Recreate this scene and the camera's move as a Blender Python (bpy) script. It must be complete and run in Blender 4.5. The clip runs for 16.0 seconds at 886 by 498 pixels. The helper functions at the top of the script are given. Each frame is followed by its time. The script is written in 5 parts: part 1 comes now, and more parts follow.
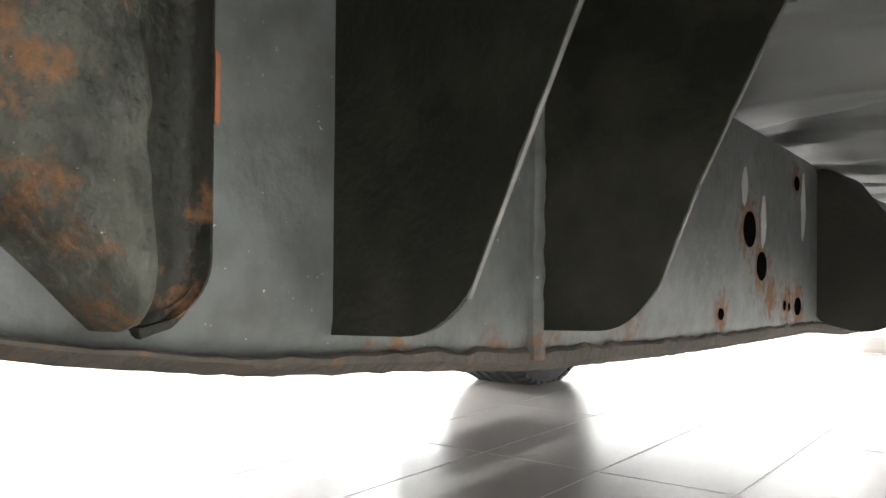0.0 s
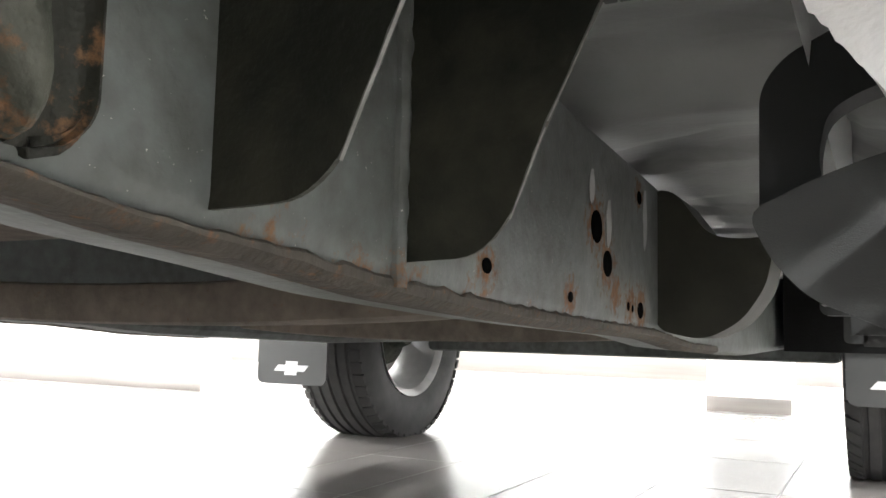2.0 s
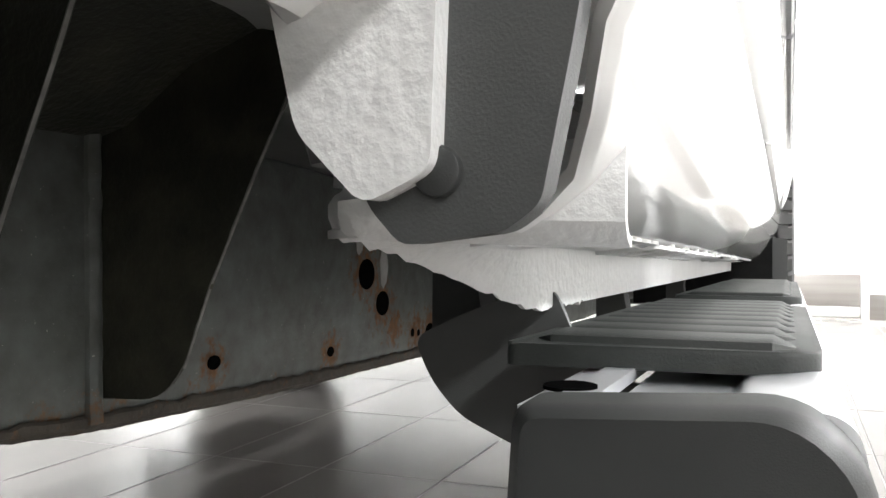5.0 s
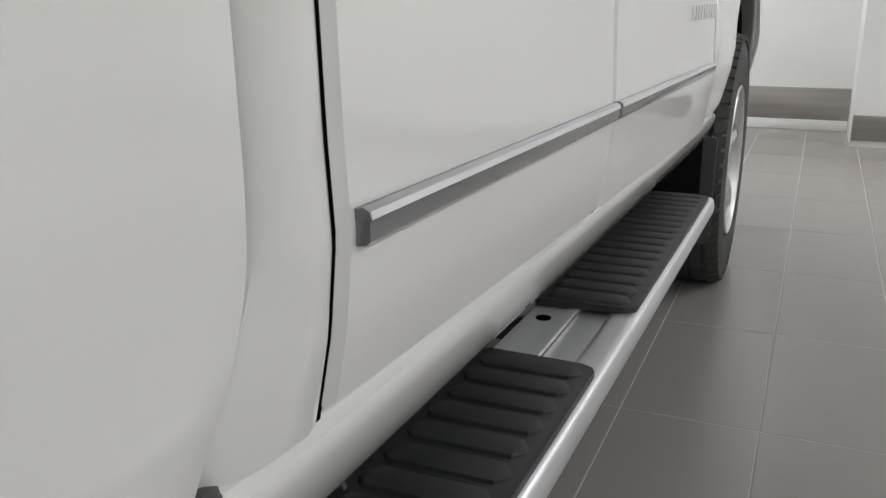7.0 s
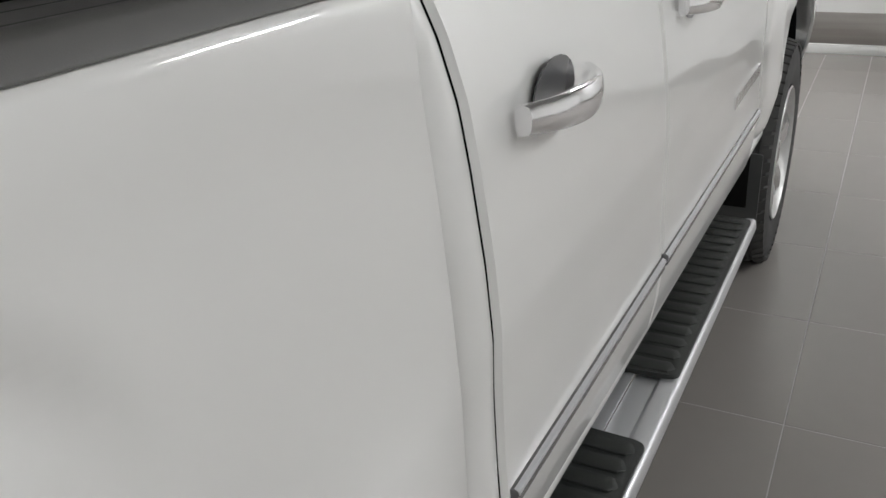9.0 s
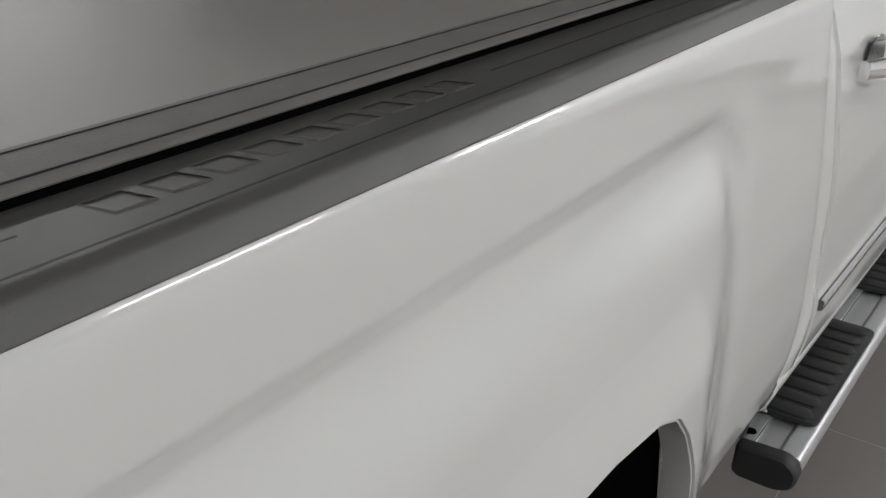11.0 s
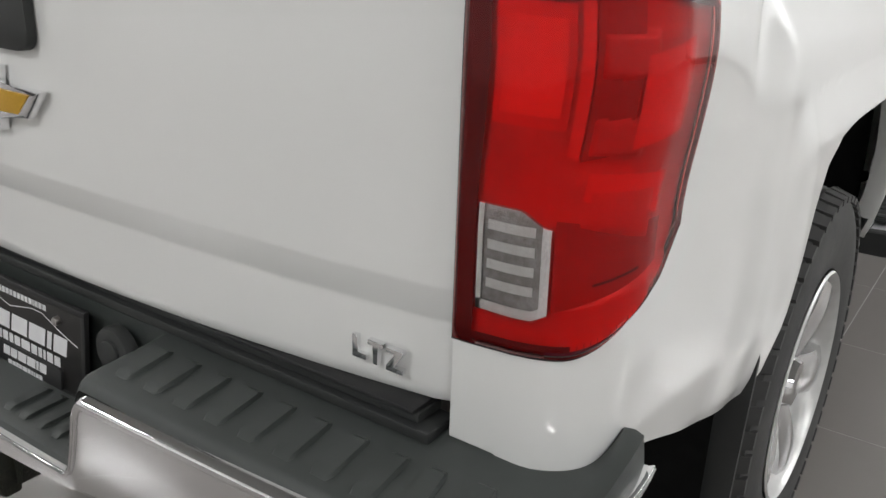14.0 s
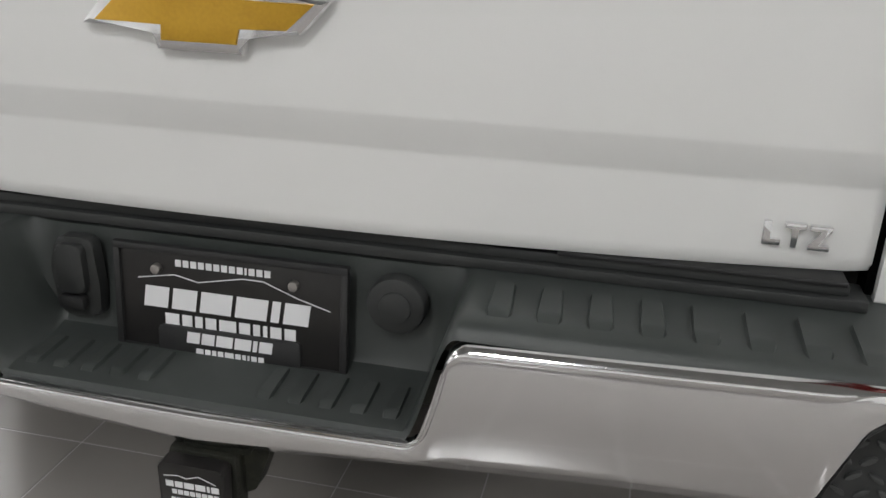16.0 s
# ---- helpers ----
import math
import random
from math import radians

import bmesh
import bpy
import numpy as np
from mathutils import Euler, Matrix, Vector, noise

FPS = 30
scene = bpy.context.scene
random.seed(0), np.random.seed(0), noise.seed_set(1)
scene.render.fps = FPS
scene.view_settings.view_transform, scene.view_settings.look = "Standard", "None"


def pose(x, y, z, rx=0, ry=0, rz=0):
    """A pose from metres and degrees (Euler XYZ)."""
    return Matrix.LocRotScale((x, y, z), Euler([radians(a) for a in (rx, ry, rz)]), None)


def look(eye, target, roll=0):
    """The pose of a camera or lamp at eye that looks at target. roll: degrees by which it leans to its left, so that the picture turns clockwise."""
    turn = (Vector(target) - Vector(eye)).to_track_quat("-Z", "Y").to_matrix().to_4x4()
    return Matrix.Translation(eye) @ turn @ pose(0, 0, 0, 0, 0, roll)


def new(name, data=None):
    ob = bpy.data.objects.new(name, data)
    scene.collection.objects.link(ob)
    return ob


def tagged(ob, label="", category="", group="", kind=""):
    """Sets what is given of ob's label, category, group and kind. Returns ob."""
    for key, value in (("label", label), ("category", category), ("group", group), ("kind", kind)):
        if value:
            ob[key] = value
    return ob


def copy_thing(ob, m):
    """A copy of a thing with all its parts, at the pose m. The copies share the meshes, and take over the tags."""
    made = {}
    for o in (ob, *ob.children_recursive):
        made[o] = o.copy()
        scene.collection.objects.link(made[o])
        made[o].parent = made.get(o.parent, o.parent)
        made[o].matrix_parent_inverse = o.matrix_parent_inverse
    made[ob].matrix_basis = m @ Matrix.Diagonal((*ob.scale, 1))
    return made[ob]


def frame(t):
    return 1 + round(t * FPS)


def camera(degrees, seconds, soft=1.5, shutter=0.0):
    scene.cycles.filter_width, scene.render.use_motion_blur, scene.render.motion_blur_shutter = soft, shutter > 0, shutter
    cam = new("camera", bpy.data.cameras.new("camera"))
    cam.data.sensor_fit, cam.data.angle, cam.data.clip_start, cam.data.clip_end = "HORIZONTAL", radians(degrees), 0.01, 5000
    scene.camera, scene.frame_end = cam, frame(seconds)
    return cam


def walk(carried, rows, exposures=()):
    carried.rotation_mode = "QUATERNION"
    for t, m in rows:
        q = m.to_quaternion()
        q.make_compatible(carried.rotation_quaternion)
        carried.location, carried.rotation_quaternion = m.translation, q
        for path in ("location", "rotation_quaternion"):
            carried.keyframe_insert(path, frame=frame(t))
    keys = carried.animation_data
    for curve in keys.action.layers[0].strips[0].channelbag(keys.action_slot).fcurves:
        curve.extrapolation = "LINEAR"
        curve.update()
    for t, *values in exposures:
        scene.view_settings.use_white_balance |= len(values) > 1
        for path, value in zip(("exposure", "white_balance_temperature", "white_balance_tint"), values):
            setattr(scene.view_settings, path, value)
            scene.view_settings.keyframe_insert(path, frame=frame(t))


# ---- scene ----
cam = camera(54.8, 16.0)
PATH = [
    (0, (0.817, 1.781, 0.481), (-0.363, 3.395, 0.499), 0.5),
    (0.5, (0.799, 1.787, 0.463), (-0.276, 3.472, 0.545), 1.0),
    (1, (0.796, 1.773, 0.44), (-0.211, 3.494, 0.593), 1.2),
    (1.5, (0.803, 1.76, 0.42), (-0.151, 3.508, 0.608), 1.2),
    (2, (0.834, 1.756, 0.399), (-0.078, 3.525, 0.593), 1.3),
    (2.5, (0.843, 1.767, 0.419), (-0.009, 3.566, 0.609), 0.9),
    (3, (0.861, 1.778, 0.459), (0.066, 3.605, 0.635), 0.6),
    (3.5, (0.906, 1.79, 0.475), (0.157, 3.638, 0.639), 0.6),
    (4, (0.957, 1.792, 0.493), (0.22, 3.645, 0.643), 0.5),
    (4.2, (0.974, 1.782, 0.497), (0.232, 3.634, 0.643), 0.5),
    (6.4, (1.153, 1.706, 0.789), (0.377, 3.501, 0.371), -0.9),
    (6.5, (1.181, 1.689, 0.815), (0.4, 3.479, 0.38), -0.0),
    (7, (1.243, 1.695, 0.933), (0.479, 3.455, 0.369), -0.4),
    (7.5, (1.216, 1.745, 0.948), (0.451, 3.456, 0.25), 0.4),
    (8, (1.225, 1.758, 1.087), (0.457, 3.421, 0.286), -1.0),
    (8.2, (1.248, 1.717, 1.213), (0.466, 3.37, 0.404), -1.8),
    (10.3, (1.327, 0.875, 1.545), (0.302, 2.346, 0.658), -1.8),
    (10.5, (1.313, 0.801, 1.545), (0.255, 2.248, 0.658), -1.6),
    (11, (1.321, 0.619, 1.58), (0.193, 2.034, 0.735), -1.6),
    (11.5, (1.388, 0.336, 1.573), (0.198, 1.761, 0.829), -1.4),
    (12, (1.432, 0.055, 1.543), (0.231, 1.496, 0.849), -1.4),
    (12.5, (1.366, -0.12, 1.493), (0.216, 1.378, 0.835), -0.6),
    (13, (1.338, -0.289, 1.478), (0.182, 1.18, 0.765), 0.5),
    (13.2, (1.337, -0.376, 1.456), (0.184, 1.089, 0.729), 0.7),
    (13.5, (1.341, -0.522, 1.415), (0.183, 0.939, 0.692), 0.9),
    (13.8, (1.323, -0.657, 1.318), (0.193, 0.869, 0.69), 2.5),
    (14, (1.272, -0.685, 1.302), (0.211, 0.857, 0.597), 2.0),
    (14.5, (1.127, -0.756, 1.213), (0.227, 0.879, 0.493), 1.8),
    (15, (0.937, -0.833, 1.196), (0.247, 0.888, 0.446), 1.9),
    (15.5, (0.695, -0.933, 1.191), (0.168, 0.837, 0.422), 2.1),
    (16, (0.506, -0.987, 1.179), (0.102, 0.821, 0.426), 1.7),
]
walk(cam, [(t, look(eye, target, roll)) for t, eye, target, roll in PATH],
     [(0, 3.1), (0.5, 3.3), (1.0, 3.15), (1.5, 2.8), (2.0, 2.7), (2.5, 2.3), (3.2, 2.4), (4.2, 2.4), (6.4, -0.12), (7.0, -0.24), (8.2, -0.3), (10.3, -0.32), (12.0, -0.25), (13.0, -0.27), (14.0, 0.14), (15.0, 0.28), (16, 0.22)])

# ---------- exposure over the walk, world and lamps ----------
world = bpy.data.worlds.new("world")
scene.world = world
world.use_nodes = True
world.node_tree.nodes["Background"].inputs[0].default_value = (0.8, 0.85, 0.9, 1)
world.node_tree.nodes["Background"].inputs[1].default_value = 0.02


def area_lamp(x, y, z, sx, sy, power, tilt=0.0):
    data = bpy.data.lights.new("ceiling_lamp", "AREA")
    data.shape, data.size, data.size_y, data.energy = "RECTANGLE", sx, sy, power
    data.color = (0.985, 1.0, 1.015)
    ob = new("ceiling_lamp", data)
    ob.matrix_basis = pose(x, y, z, 0, tilt)
    return ob


LAMPS = [(x, y) for x in (-4.8, 4.4) for y in (-3.6, 0.2, 3.4, 6.4)] + [(0.0, -2.9), (0.0, 7.0)]
for lx, ly in LAMPS:
    area_lamp(lx, ly, 3.42, 0.35, 1.5, 104 if ly > 5 else 42 if lx == 0 else 54)

# ---------- materials ----------


def material(name, base, rough=0.5, metal=0.0, second=None, scale=30.0, mix=(0.35, 0.65), bump=0.0, bump_scale=200.0, coat=0.0,
             rough2=None, stretch=(1, 1, 1), spec=0.5):
    """A surface with colour varied at two scales and fine relief, in object metres."""
    m = bpy.data.materials.new(name)
    m.use_nodes = True
    nt = m.node_tree
    bsdf = nt.nodes["Principled BSDF"]
    bsdf.inputs["Roughness"].default_value, bsdf.inputs["Metallic"].default_value = rough, metal
    bsdf.inputs["Specular IOR Level"].default_value = spec
    bsdf.inputs["Base Color"].default_value = (*base, 1)
    if coat:
        bsdf.inputs["Coat Weight"].default_value, bsdf.inputs["Coat Roughness"].default_value = coat, 0.04
    tc = nt.nodes.new("ShaderNodeTexCoord")
    mp = nt.nodes.new("ShaderNodeMapping")
    mp.inputs["Scale"].default_value = stretch
    nt.links.new(tc.outputs["Object"], mp.inputs[0])
    if second is not None:
        n1, n2 = nt.nodes.new("ShaderNodeTexNoise"), nt.nodes.new("ShaderNodeTexNoise")
        n1.inputs["Scale"].default_value, n1.inputs["Detail"].default_value = scale, 6
        n2.inputs["Scale"].default_value, n2.inputs["Detail"].default_value = scale * 0.15, 3
        add = nt.nodes.new("ShaderNodeMath")
        add.operation = "MULTIPLY_ADD"
        add.inputs[1].default_value = 0.55
        half = nt.nodes.new("ShaderNodeMath")
        half.operation, half.inputs[1].default_value = "MULTIPLY", 0.45
        ramp = nt.nodes.new("ShaderNodeMapRange")
        ramp.inputs[1].default_value, ramp.inputs[2].default_value = mix
        mixer = nt.nodes.new("ShaderNodeMix")
        mixer.data_type = "RGBA"
        mixer.inputs[6].default_value, mixer.inputs[7].default_value = (*base, 1), (*second, 1)
        for n in (n1, n2):
            nt.links.new(mp.outputs[0], n.inputs["Vector"])
        nt.links.new(n2.outputs[0], half.inputs[0])
        nt.links.new(n1.outputs[0], add.inputs[0])
        nt.links.new(half.outputs[0], add.inputs[2])
        nt.links.new(add.outputs[0], ramp.inputs[0])
        nt.links.new(ramp.outputs[0], mixer.inputs[0])
        nt.links.new(mixer.outputs[2], bsdf.inputs["Base Color"])
        if rough2 is not None:
            rr = nt.nodes.new("ShaderNodeMapRange")
            rr.inputs[3].default_value, rr.inputs[4].default_value = rough, rough2
            nt.links.new(ramp.outputs[0], rr.inputs[0])
            nt.links.new(rr.outputs[0], bsdf.inputs["Roughness"])
    if bump:
        nb = nt.nodes.new("ShaderNodeTexNoise")
        nb.inputs["Scale"].default_value, nb.inputs["Detail"].default_value = bump_scale, 4
        bn = nt.nodes.new("ShaderNodeBump")
        bn.inputs["Strength"].default_value, bn.inputs["Distance"].default_value = bump, 0.002
        nt.links.new(mp.outputs[0], nb.inputs["Vector"])
        nt.links.new(nb.outputs[0], bn.inputs["Height"])
        nt.links.new(bn.outputs[0], bsdf.inputs["Normal"])
    return m


def rusty(name, base, second, spots, rough=0.55, amount=0.0, bump=0.35, fleck=0.0, peak=0.55):
    """Painted steel with rust that spreads from the given spots (x, y, z, reach) and in noise patches."""
    m = material(name, base, rough, 0.0, second, 45, (0.36, 0.68), bump, 160, spec=0.3)
    nt = m.node_tree
    bsdf = nt.nodes["Principled BSDF"]
    geo = nt.nodes.new("ShaderNodeNewGeometry")
    field = None
    for x, y, z, reach in spots:
        d = nt.nodes.new("ShaderNodeVectorMath")
        d.operation = "DISTANCE"
        d.inputs[1].default_value = (x, y, z)
        nt.links.new(geo.outputs["Position"], d.inputs[0])
        mr = nt.nodes.new("ShaderNodeMapRange")
        mr.inputs[1].default_value, mr.inputs[2].default_value, mr.inputs[3].default_value, mr.inputs[4].default_value = 0.0, reach * 2.0, peak, 0.0
        nt.links.new(d.outputs["Value"], mr.inputs[0])
        if field is None:
            field = mr.outputs[0]
        else:
            mx = nt.nodes.new("ShaderNodeMath")
            mx.operation = "MAXIMUM"
            nt.links.new(field, mx.inputs[0])
            nt.links.new(mr.outputs[0], mx.inputs[1])
            field = mx.outputs[0]
    nz = nt.nodes.new("ShaderNodeTexNoise")
    nz.inputs["Scale"].default_value, nz.inputs["Detail"].default_value, nz.inputs["Roughness"].default_value = 95, 9, 0.7
    nt.links.new(geo.outputs["Position"], nz.inputs["Vector"])
    tot = nt.nodes.new("ShaderNodeMath")
    tot.operation = "ADD"
    tot.inputs[1].default_value = 0.0
    nt.links.new(nz.outputs[0], tot.inputs[0])
    if field is not None:
        nt.links.new(field, tot.inputs[1])
    edge = nt.nodes.new("ShaderNodeMapRange")
    edge.inputs[1].default_value, edge.inputs[2].default_value = 0.82 - amount, 0.98 - amount
    nt.links.new(tot.outputs[0], edge.inputs[0])
    nc = nt.nodes.new("ShaderNodeTexNoise")
    nc.inputs["Scale"].default_value, nc.inputs["Detail"].default_value = 140, 5
    nt.links.new(geo.outputs["Position"], nc.inputs["Vector"])
    rc = nt.nodes.new("ShaderNodeMix")
    rc.data_type = "RGBA"
    rc.inputs[6].default_value, rc.inputs[7].default_value = (0.06, 0.033, 0.018, 1), (0.235, 0.125, 0.06, 1)
    nt.links.new(nc.outputs[0], rc.inputs[0])
    old = bsdf.inputs["Base Color"].links[0].from_socket
    fin = nt.nodes.new("ShaderNodeMix")
    fin.data_type = "RGBA"
    nt.links.new(edge.outputs[0], fin.inputs[0])
    nt.links.new(old, fin.inputs[6])
    nt.links.new(rc.outputs[2], fin.inputs[7])
    last = fin.outputs[2]
    if fleck:
        # small pale chips and dust specks
        sp = nt.nodes.new("ShaderNodeTexNoise")
        sp.inputs["Scale"].default_value, sp.inputs["Detail"].default_value = 430, 2
        nt.links.new(geo.outputs["Position"], sp.inputs["Vector"])
        sm = nt.nodes.new("ShaderNodeMapRange")
        sm.inputs[1].default_value, sm.inputs[2].default_value = fleck, fleck + 0.06
        nt.links.new(sp.outputs[0], sm.inputs[0])
        fl = nt.nodes.new("ShaderNodeMix")
        fl.data_type = "RGBA"
        fl.inputs[7].default_value = (0.45, 0.44, 0.40, 1)
        nt.links.new(sm.outputs[0], fl.inputs[0])
        nt.links.new(last, fl.inputs[6])
        last = fl.outputs[2]
    nt.links.new(last, bsdf.inputs["Base Color"])
    rr = nt.nodes.new("ShaderNodeMapRange")
    rr.inputs[3].default_value, rr.inputs[4].default_value = rough, 0.95
    nt.links.new(edge.outputs[0], rr.inputs[0])
    nt.links.new(rr.outputs[0], bsdf.inputs["Roughness"])
    return m


def tinted(name, tint, rough=0.03, ior=1.5):
    """A clear coloured lens: tinted see-through with a glossy skin."""
    m = bpy.data.materials.new(name)
    m.use_nodes = True
    nt = m.node_tree
    nt.nodes.remove(nt.nodes["Principled BSDF"])
    tr, gl, mx, fr = (nt.nodes.new("ShaderNode" + n) for n in ("BsdfTransparent", "BsdfGlossy", "MixShader", "Fresnel"))
    tr.inputs[0].default_value, gl.inputs["Roughness"].default_value = (*tint, 1), rough
    fr.inputs[0].default_value = ior
    nt.links.new(fr.outputs[0], mx.inputs[0])
    nt.links.new(tr.outputs[0], mx.inputs[1])
    nt.links.new(gl.outputs[0], mx.inputs[2])
    nt.links.new(mx.outputs[0], nt.nodes["Material Output"].inputs[0])
    return m


def glowing(name, colour, strength):
    m = bpy.data.materials.new(name)
    m.use_nodes = True
    b = m.node_tree.nodes["Principled BSDF"]
    b.inputs["Base Color"].default_value = (0.8, 0.8, 0.8, 1)
    b.inputs["Emission Color"].default_value, b.inputs["Emission Strength"].default_value = (*colour, 1), strength
    return m


WHITE = material("white_paint", (0.74, 0.74, 0.725), 0.3, 0, (0.76, 0.76, 0.745), 3, coat=1.0)
WHITE_RAW = material("white_underbody_paint", (0.72, 0.72, 0.71), 0.4, 0, (0.62, 0.62, 0.61), 25, (0.4, 0.8), 0.8, 130)
CHROME = material("chrome", (0.86, 0.86, 0.87), 0.1, 1.0)
BRIGHT = material("polished_aluminium", (0.74, 0.75, 0.77), 0.36, 0.75, (0.64, 0.65, 0.67), 12, bump=0.03, stretch=(1, 0.05, 1))
ALLOY = material("alloy_wheel", (0.7, 0.7, 0.71), 0.2, 1.0, (0.6, 0.6, 0.6), 20)
PLASTIC = material("grained_black_plastic", (0.022, 0.0235, 0.0235), 0.5, 0, (0.033, 0.0345, 0.033), 14, (0.3, 0.7), 0.1, 1300, rough2=0.62)
CAPMAT = material("grained_grey_plastic", (0.05, 0.052, 0.052), 0.5, 0, (0.064, 0.066, 0.064), 14, (0.3, 0.7), 0.2, 900, rough2=0.6)
BEDCAP = material("satin_rail_plastic", (0.085, 0.083, 0.079), 0.42, 0, (0.1, 0.098, 0.093), 9, (0.3, 0.7), 0.15, 1100, rough2=0.5, spec=0.7)
STEPPAD = material("step_pad_plastic", (0.034, 0.039, 0.037), 0.4, 0, (0.05, 0.056, 0.053), 18, (0.3, 0.7), 0.2, 700, rough2=0.48)
PADMAT = material("running_board_pad_plastic", (0.011, 0.013, 0.012), 0.42, 0, (0.02, 0.023, 0.021), 18, (0.3, 0.7), 0.2, 700, rough2=0.55)
BLACK = material("black_gap", (0.003, 0.003, 0.003), 0.9, spec=0.0)
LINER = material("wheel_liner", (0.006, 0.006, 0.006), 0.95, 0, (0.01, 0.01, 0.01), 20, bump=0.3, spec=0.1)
RUBBER = material("tyre_rubber", (0.03, 0.03, 0.031), 0.75, 0, (0.055, 0.054, 0.052), 22, (0.35, 0.7), 0.25, 350)
VINYL = material("tonneau_vinyl", (0.32, 0.306, 0.29), 0.42, 0, (0.36, 0.345, 0.327), 4, (0.3, 0.7), 0.2, 600, rough2=0.5, spec=0.7)
HEM = material("tonneau_hem", (0.26, 0.247, 0.234), 0.6, 0, (0.19, 0.179, 0.17), 25, (0.3, 0.7), 0.4, 300)
THREAD = material("stitch_thread", (0.02, 0.02, 0.02), 0.8)
GASKET = material("rubber_gasket", (0.012, 0.012, 0.013), 0.5, 0, (0.02, 0.02, 0.02), 20)
GLASS = tinted("dark_window_glass", (0.05, 0.06, 0.06))
RED = material("red_reflector", (0.62, 0.012, 0.010), 0.3, 0.1, (0.42, 0.008, 0.006), 14, (0.35, 0.65))
REDHI = material("red_brake_lens", (0.85, 0.05, 0.035), 0.25, 0.0, (0.72, 0.03, 0.02), 5)
REDMID = material("red_side_lens", (0.72, 0.02, 0.015), 0.25, 0.0, (0.6, 0.014, 0.01), 8)
# darker copy of the reflector red, for facets painted as shaded
REDSHADED = material("shaded_red_reflector", (0.36, 0.008, 0.007), 0.25, 0.1, (0.28, 0.006, 0.005), 12, (0.35, 0.65))
MAROON = material("dark_red_lens_border", (0.085, 0.006, 0.014), 0.12, 0, (0.07, 0.005, 0.011), 5)
REDLENS = tinted("red_clear_lens", (0.98, 0.1, 0.09), ior=1.42)
CLEAR = tinted("clear_lens", (0.97, 0.97, 0.97))
SILVERREF = material("silver_reflector", (0.55, 0.52, 0.51), 0.18, 0.3, (0.36, 0.33, 0.32), 110, (0.4, 0.6), 0.5, 300)
WHITEREF = material("bright_lamp_rib", (0.95, 0.94, 0.93), 0.15, 0.0, (0.84, 0.8, 0.79), 120, (0.4, 0.62), 0.5, 300)
GOLD = material("gold_emblem", (0.62, 0.36, 0.035), 0.35, 0.35, (0.55, 0.31, 0.03), 200)
DECRED = material("decal_red", (0.5, 0.016, 0.011), 0.45, 0, (0.45, 0.013, 0.009), 30, spec=0.3)
DECSIL = material("decal_silver", (0.58, 0.58, 0.58), 0.4, 0.2, (0.46, 0.46, 0.46), 40)
BAREEDGE = material("worn_bare_edge", (0.17, 0.166, 0.155), 0.6, 0, (0.06, 0.06, 0.055), 90, (0.4, 0.6))
DECGRY = material("decal_grey", (0.1, 0.105, 0.105), 0.4, 0, (0.12, 0.12, 0.12), 40)
DECBLK = material("decal_black", (0.008, 0.008, 0.008), 0.35)
PRINT = material("white_print", (0.75, 0.75, 0.76), 0.5)
PLATE = material("black_dealer_plate", (0.012, 0.011, 0.011), 0.3, 0, (0.018, 0.017, 0.016), 30)
MOULD = material("grey_side_moulding", (0.17, 0.17, 0.175), 0.25, 0.3, (0.2, 0.2, 0.205), 6, coat=0.5)
SCRAPE = material("pale_scraped_paint", (0.33, 0.33, 0.32), 0.6, 0, (0.22, 0.22, 0.21), 60)
HOLES = [(0.577, 2.59, 0.512, 0.042), (0.577, 2.629, 0.474, 0.04), (0.577, 2.66, 0.445, 0.03), (0.577, 2.72, 0.434, 0.032), (0.577, 2.766, 0.431, 0.036), (0.577, 2.51, 0.434, 0.026),
         (0.577, 2.322, 0.447, 0.024), (0.577, 2.76, 0.57, 0.026), (0.565, 2.08, 0.428, 0.032), (0.565, 2.15, 0.421, 0.03), (0.577, 2.2, 0.416, 0.035), (0.565, 2.3, 0.412, 0.03), (0.565, 2.42, 0.408, 0.025)]
FRAMEMAT = rusty("frame_steel", (0.122, 0.133, 0.128), (0.056, 0.058, 0.05), HOLES, 0.5, 0.0, 0.35, 0.74)
RUSTMAT = rusty("rusty_hanger_steel", (0.088, 0.09, 0.072), (0.014, 0.015, 0.011), [(0.59, 1.93, 0.462, 0.014), (0.60, 1.905, 0.48, 0.014), (0.6, 1.893, 0.495, 0.016), (0.602, 1.888, 0.53, 0.02), (0.605, 1.9, 0.575, 0.025), (0.6, 1.865, 0.505, 0.022), (0.6, 1.9, 0.62, 0.02)], 0.65, 0.13, 1.0, 0.76, 0.3)
CHANNEL = rusty("black_channel_steel", (0.02, 0.02, 0.014), (0.008, 0.008, 0.006), [(0.585, 1.957, 0.468, 0.02), (0.585, 1.963, 0.495, 0.012)], 0.6, 0.0, 0.8, 0.8, 0.42)
LIPMAT = rusty("rusty_flange_sealer", (0.07, 0.061, 0.05), (0.04, 0.036, 0.03), [], 0.75, 0.27, 0.9, 0.8)
TANSTEEL = rusty("rust_brown_steel", (0.2, 0.17, 0.14), (0.1, 0.085, 0.07), [], 0.8, 0.22, 0.6)
GUSSET = material("black_coated_steel", (0.0175, 0.0185, 0.0145), 0.5, 0, (0.05, 0.048, 0.035), 34, (0.46, 0.72), 0.6, 200, spec=0.22)
OLIVE = material("dirty_bracket_steel", (0.05, 0.049, 0.038), 0.55, 0, (0.025, 0.025, 0.02), 18, (0.3, 0.7), 0.4, 160, spec=0.2)
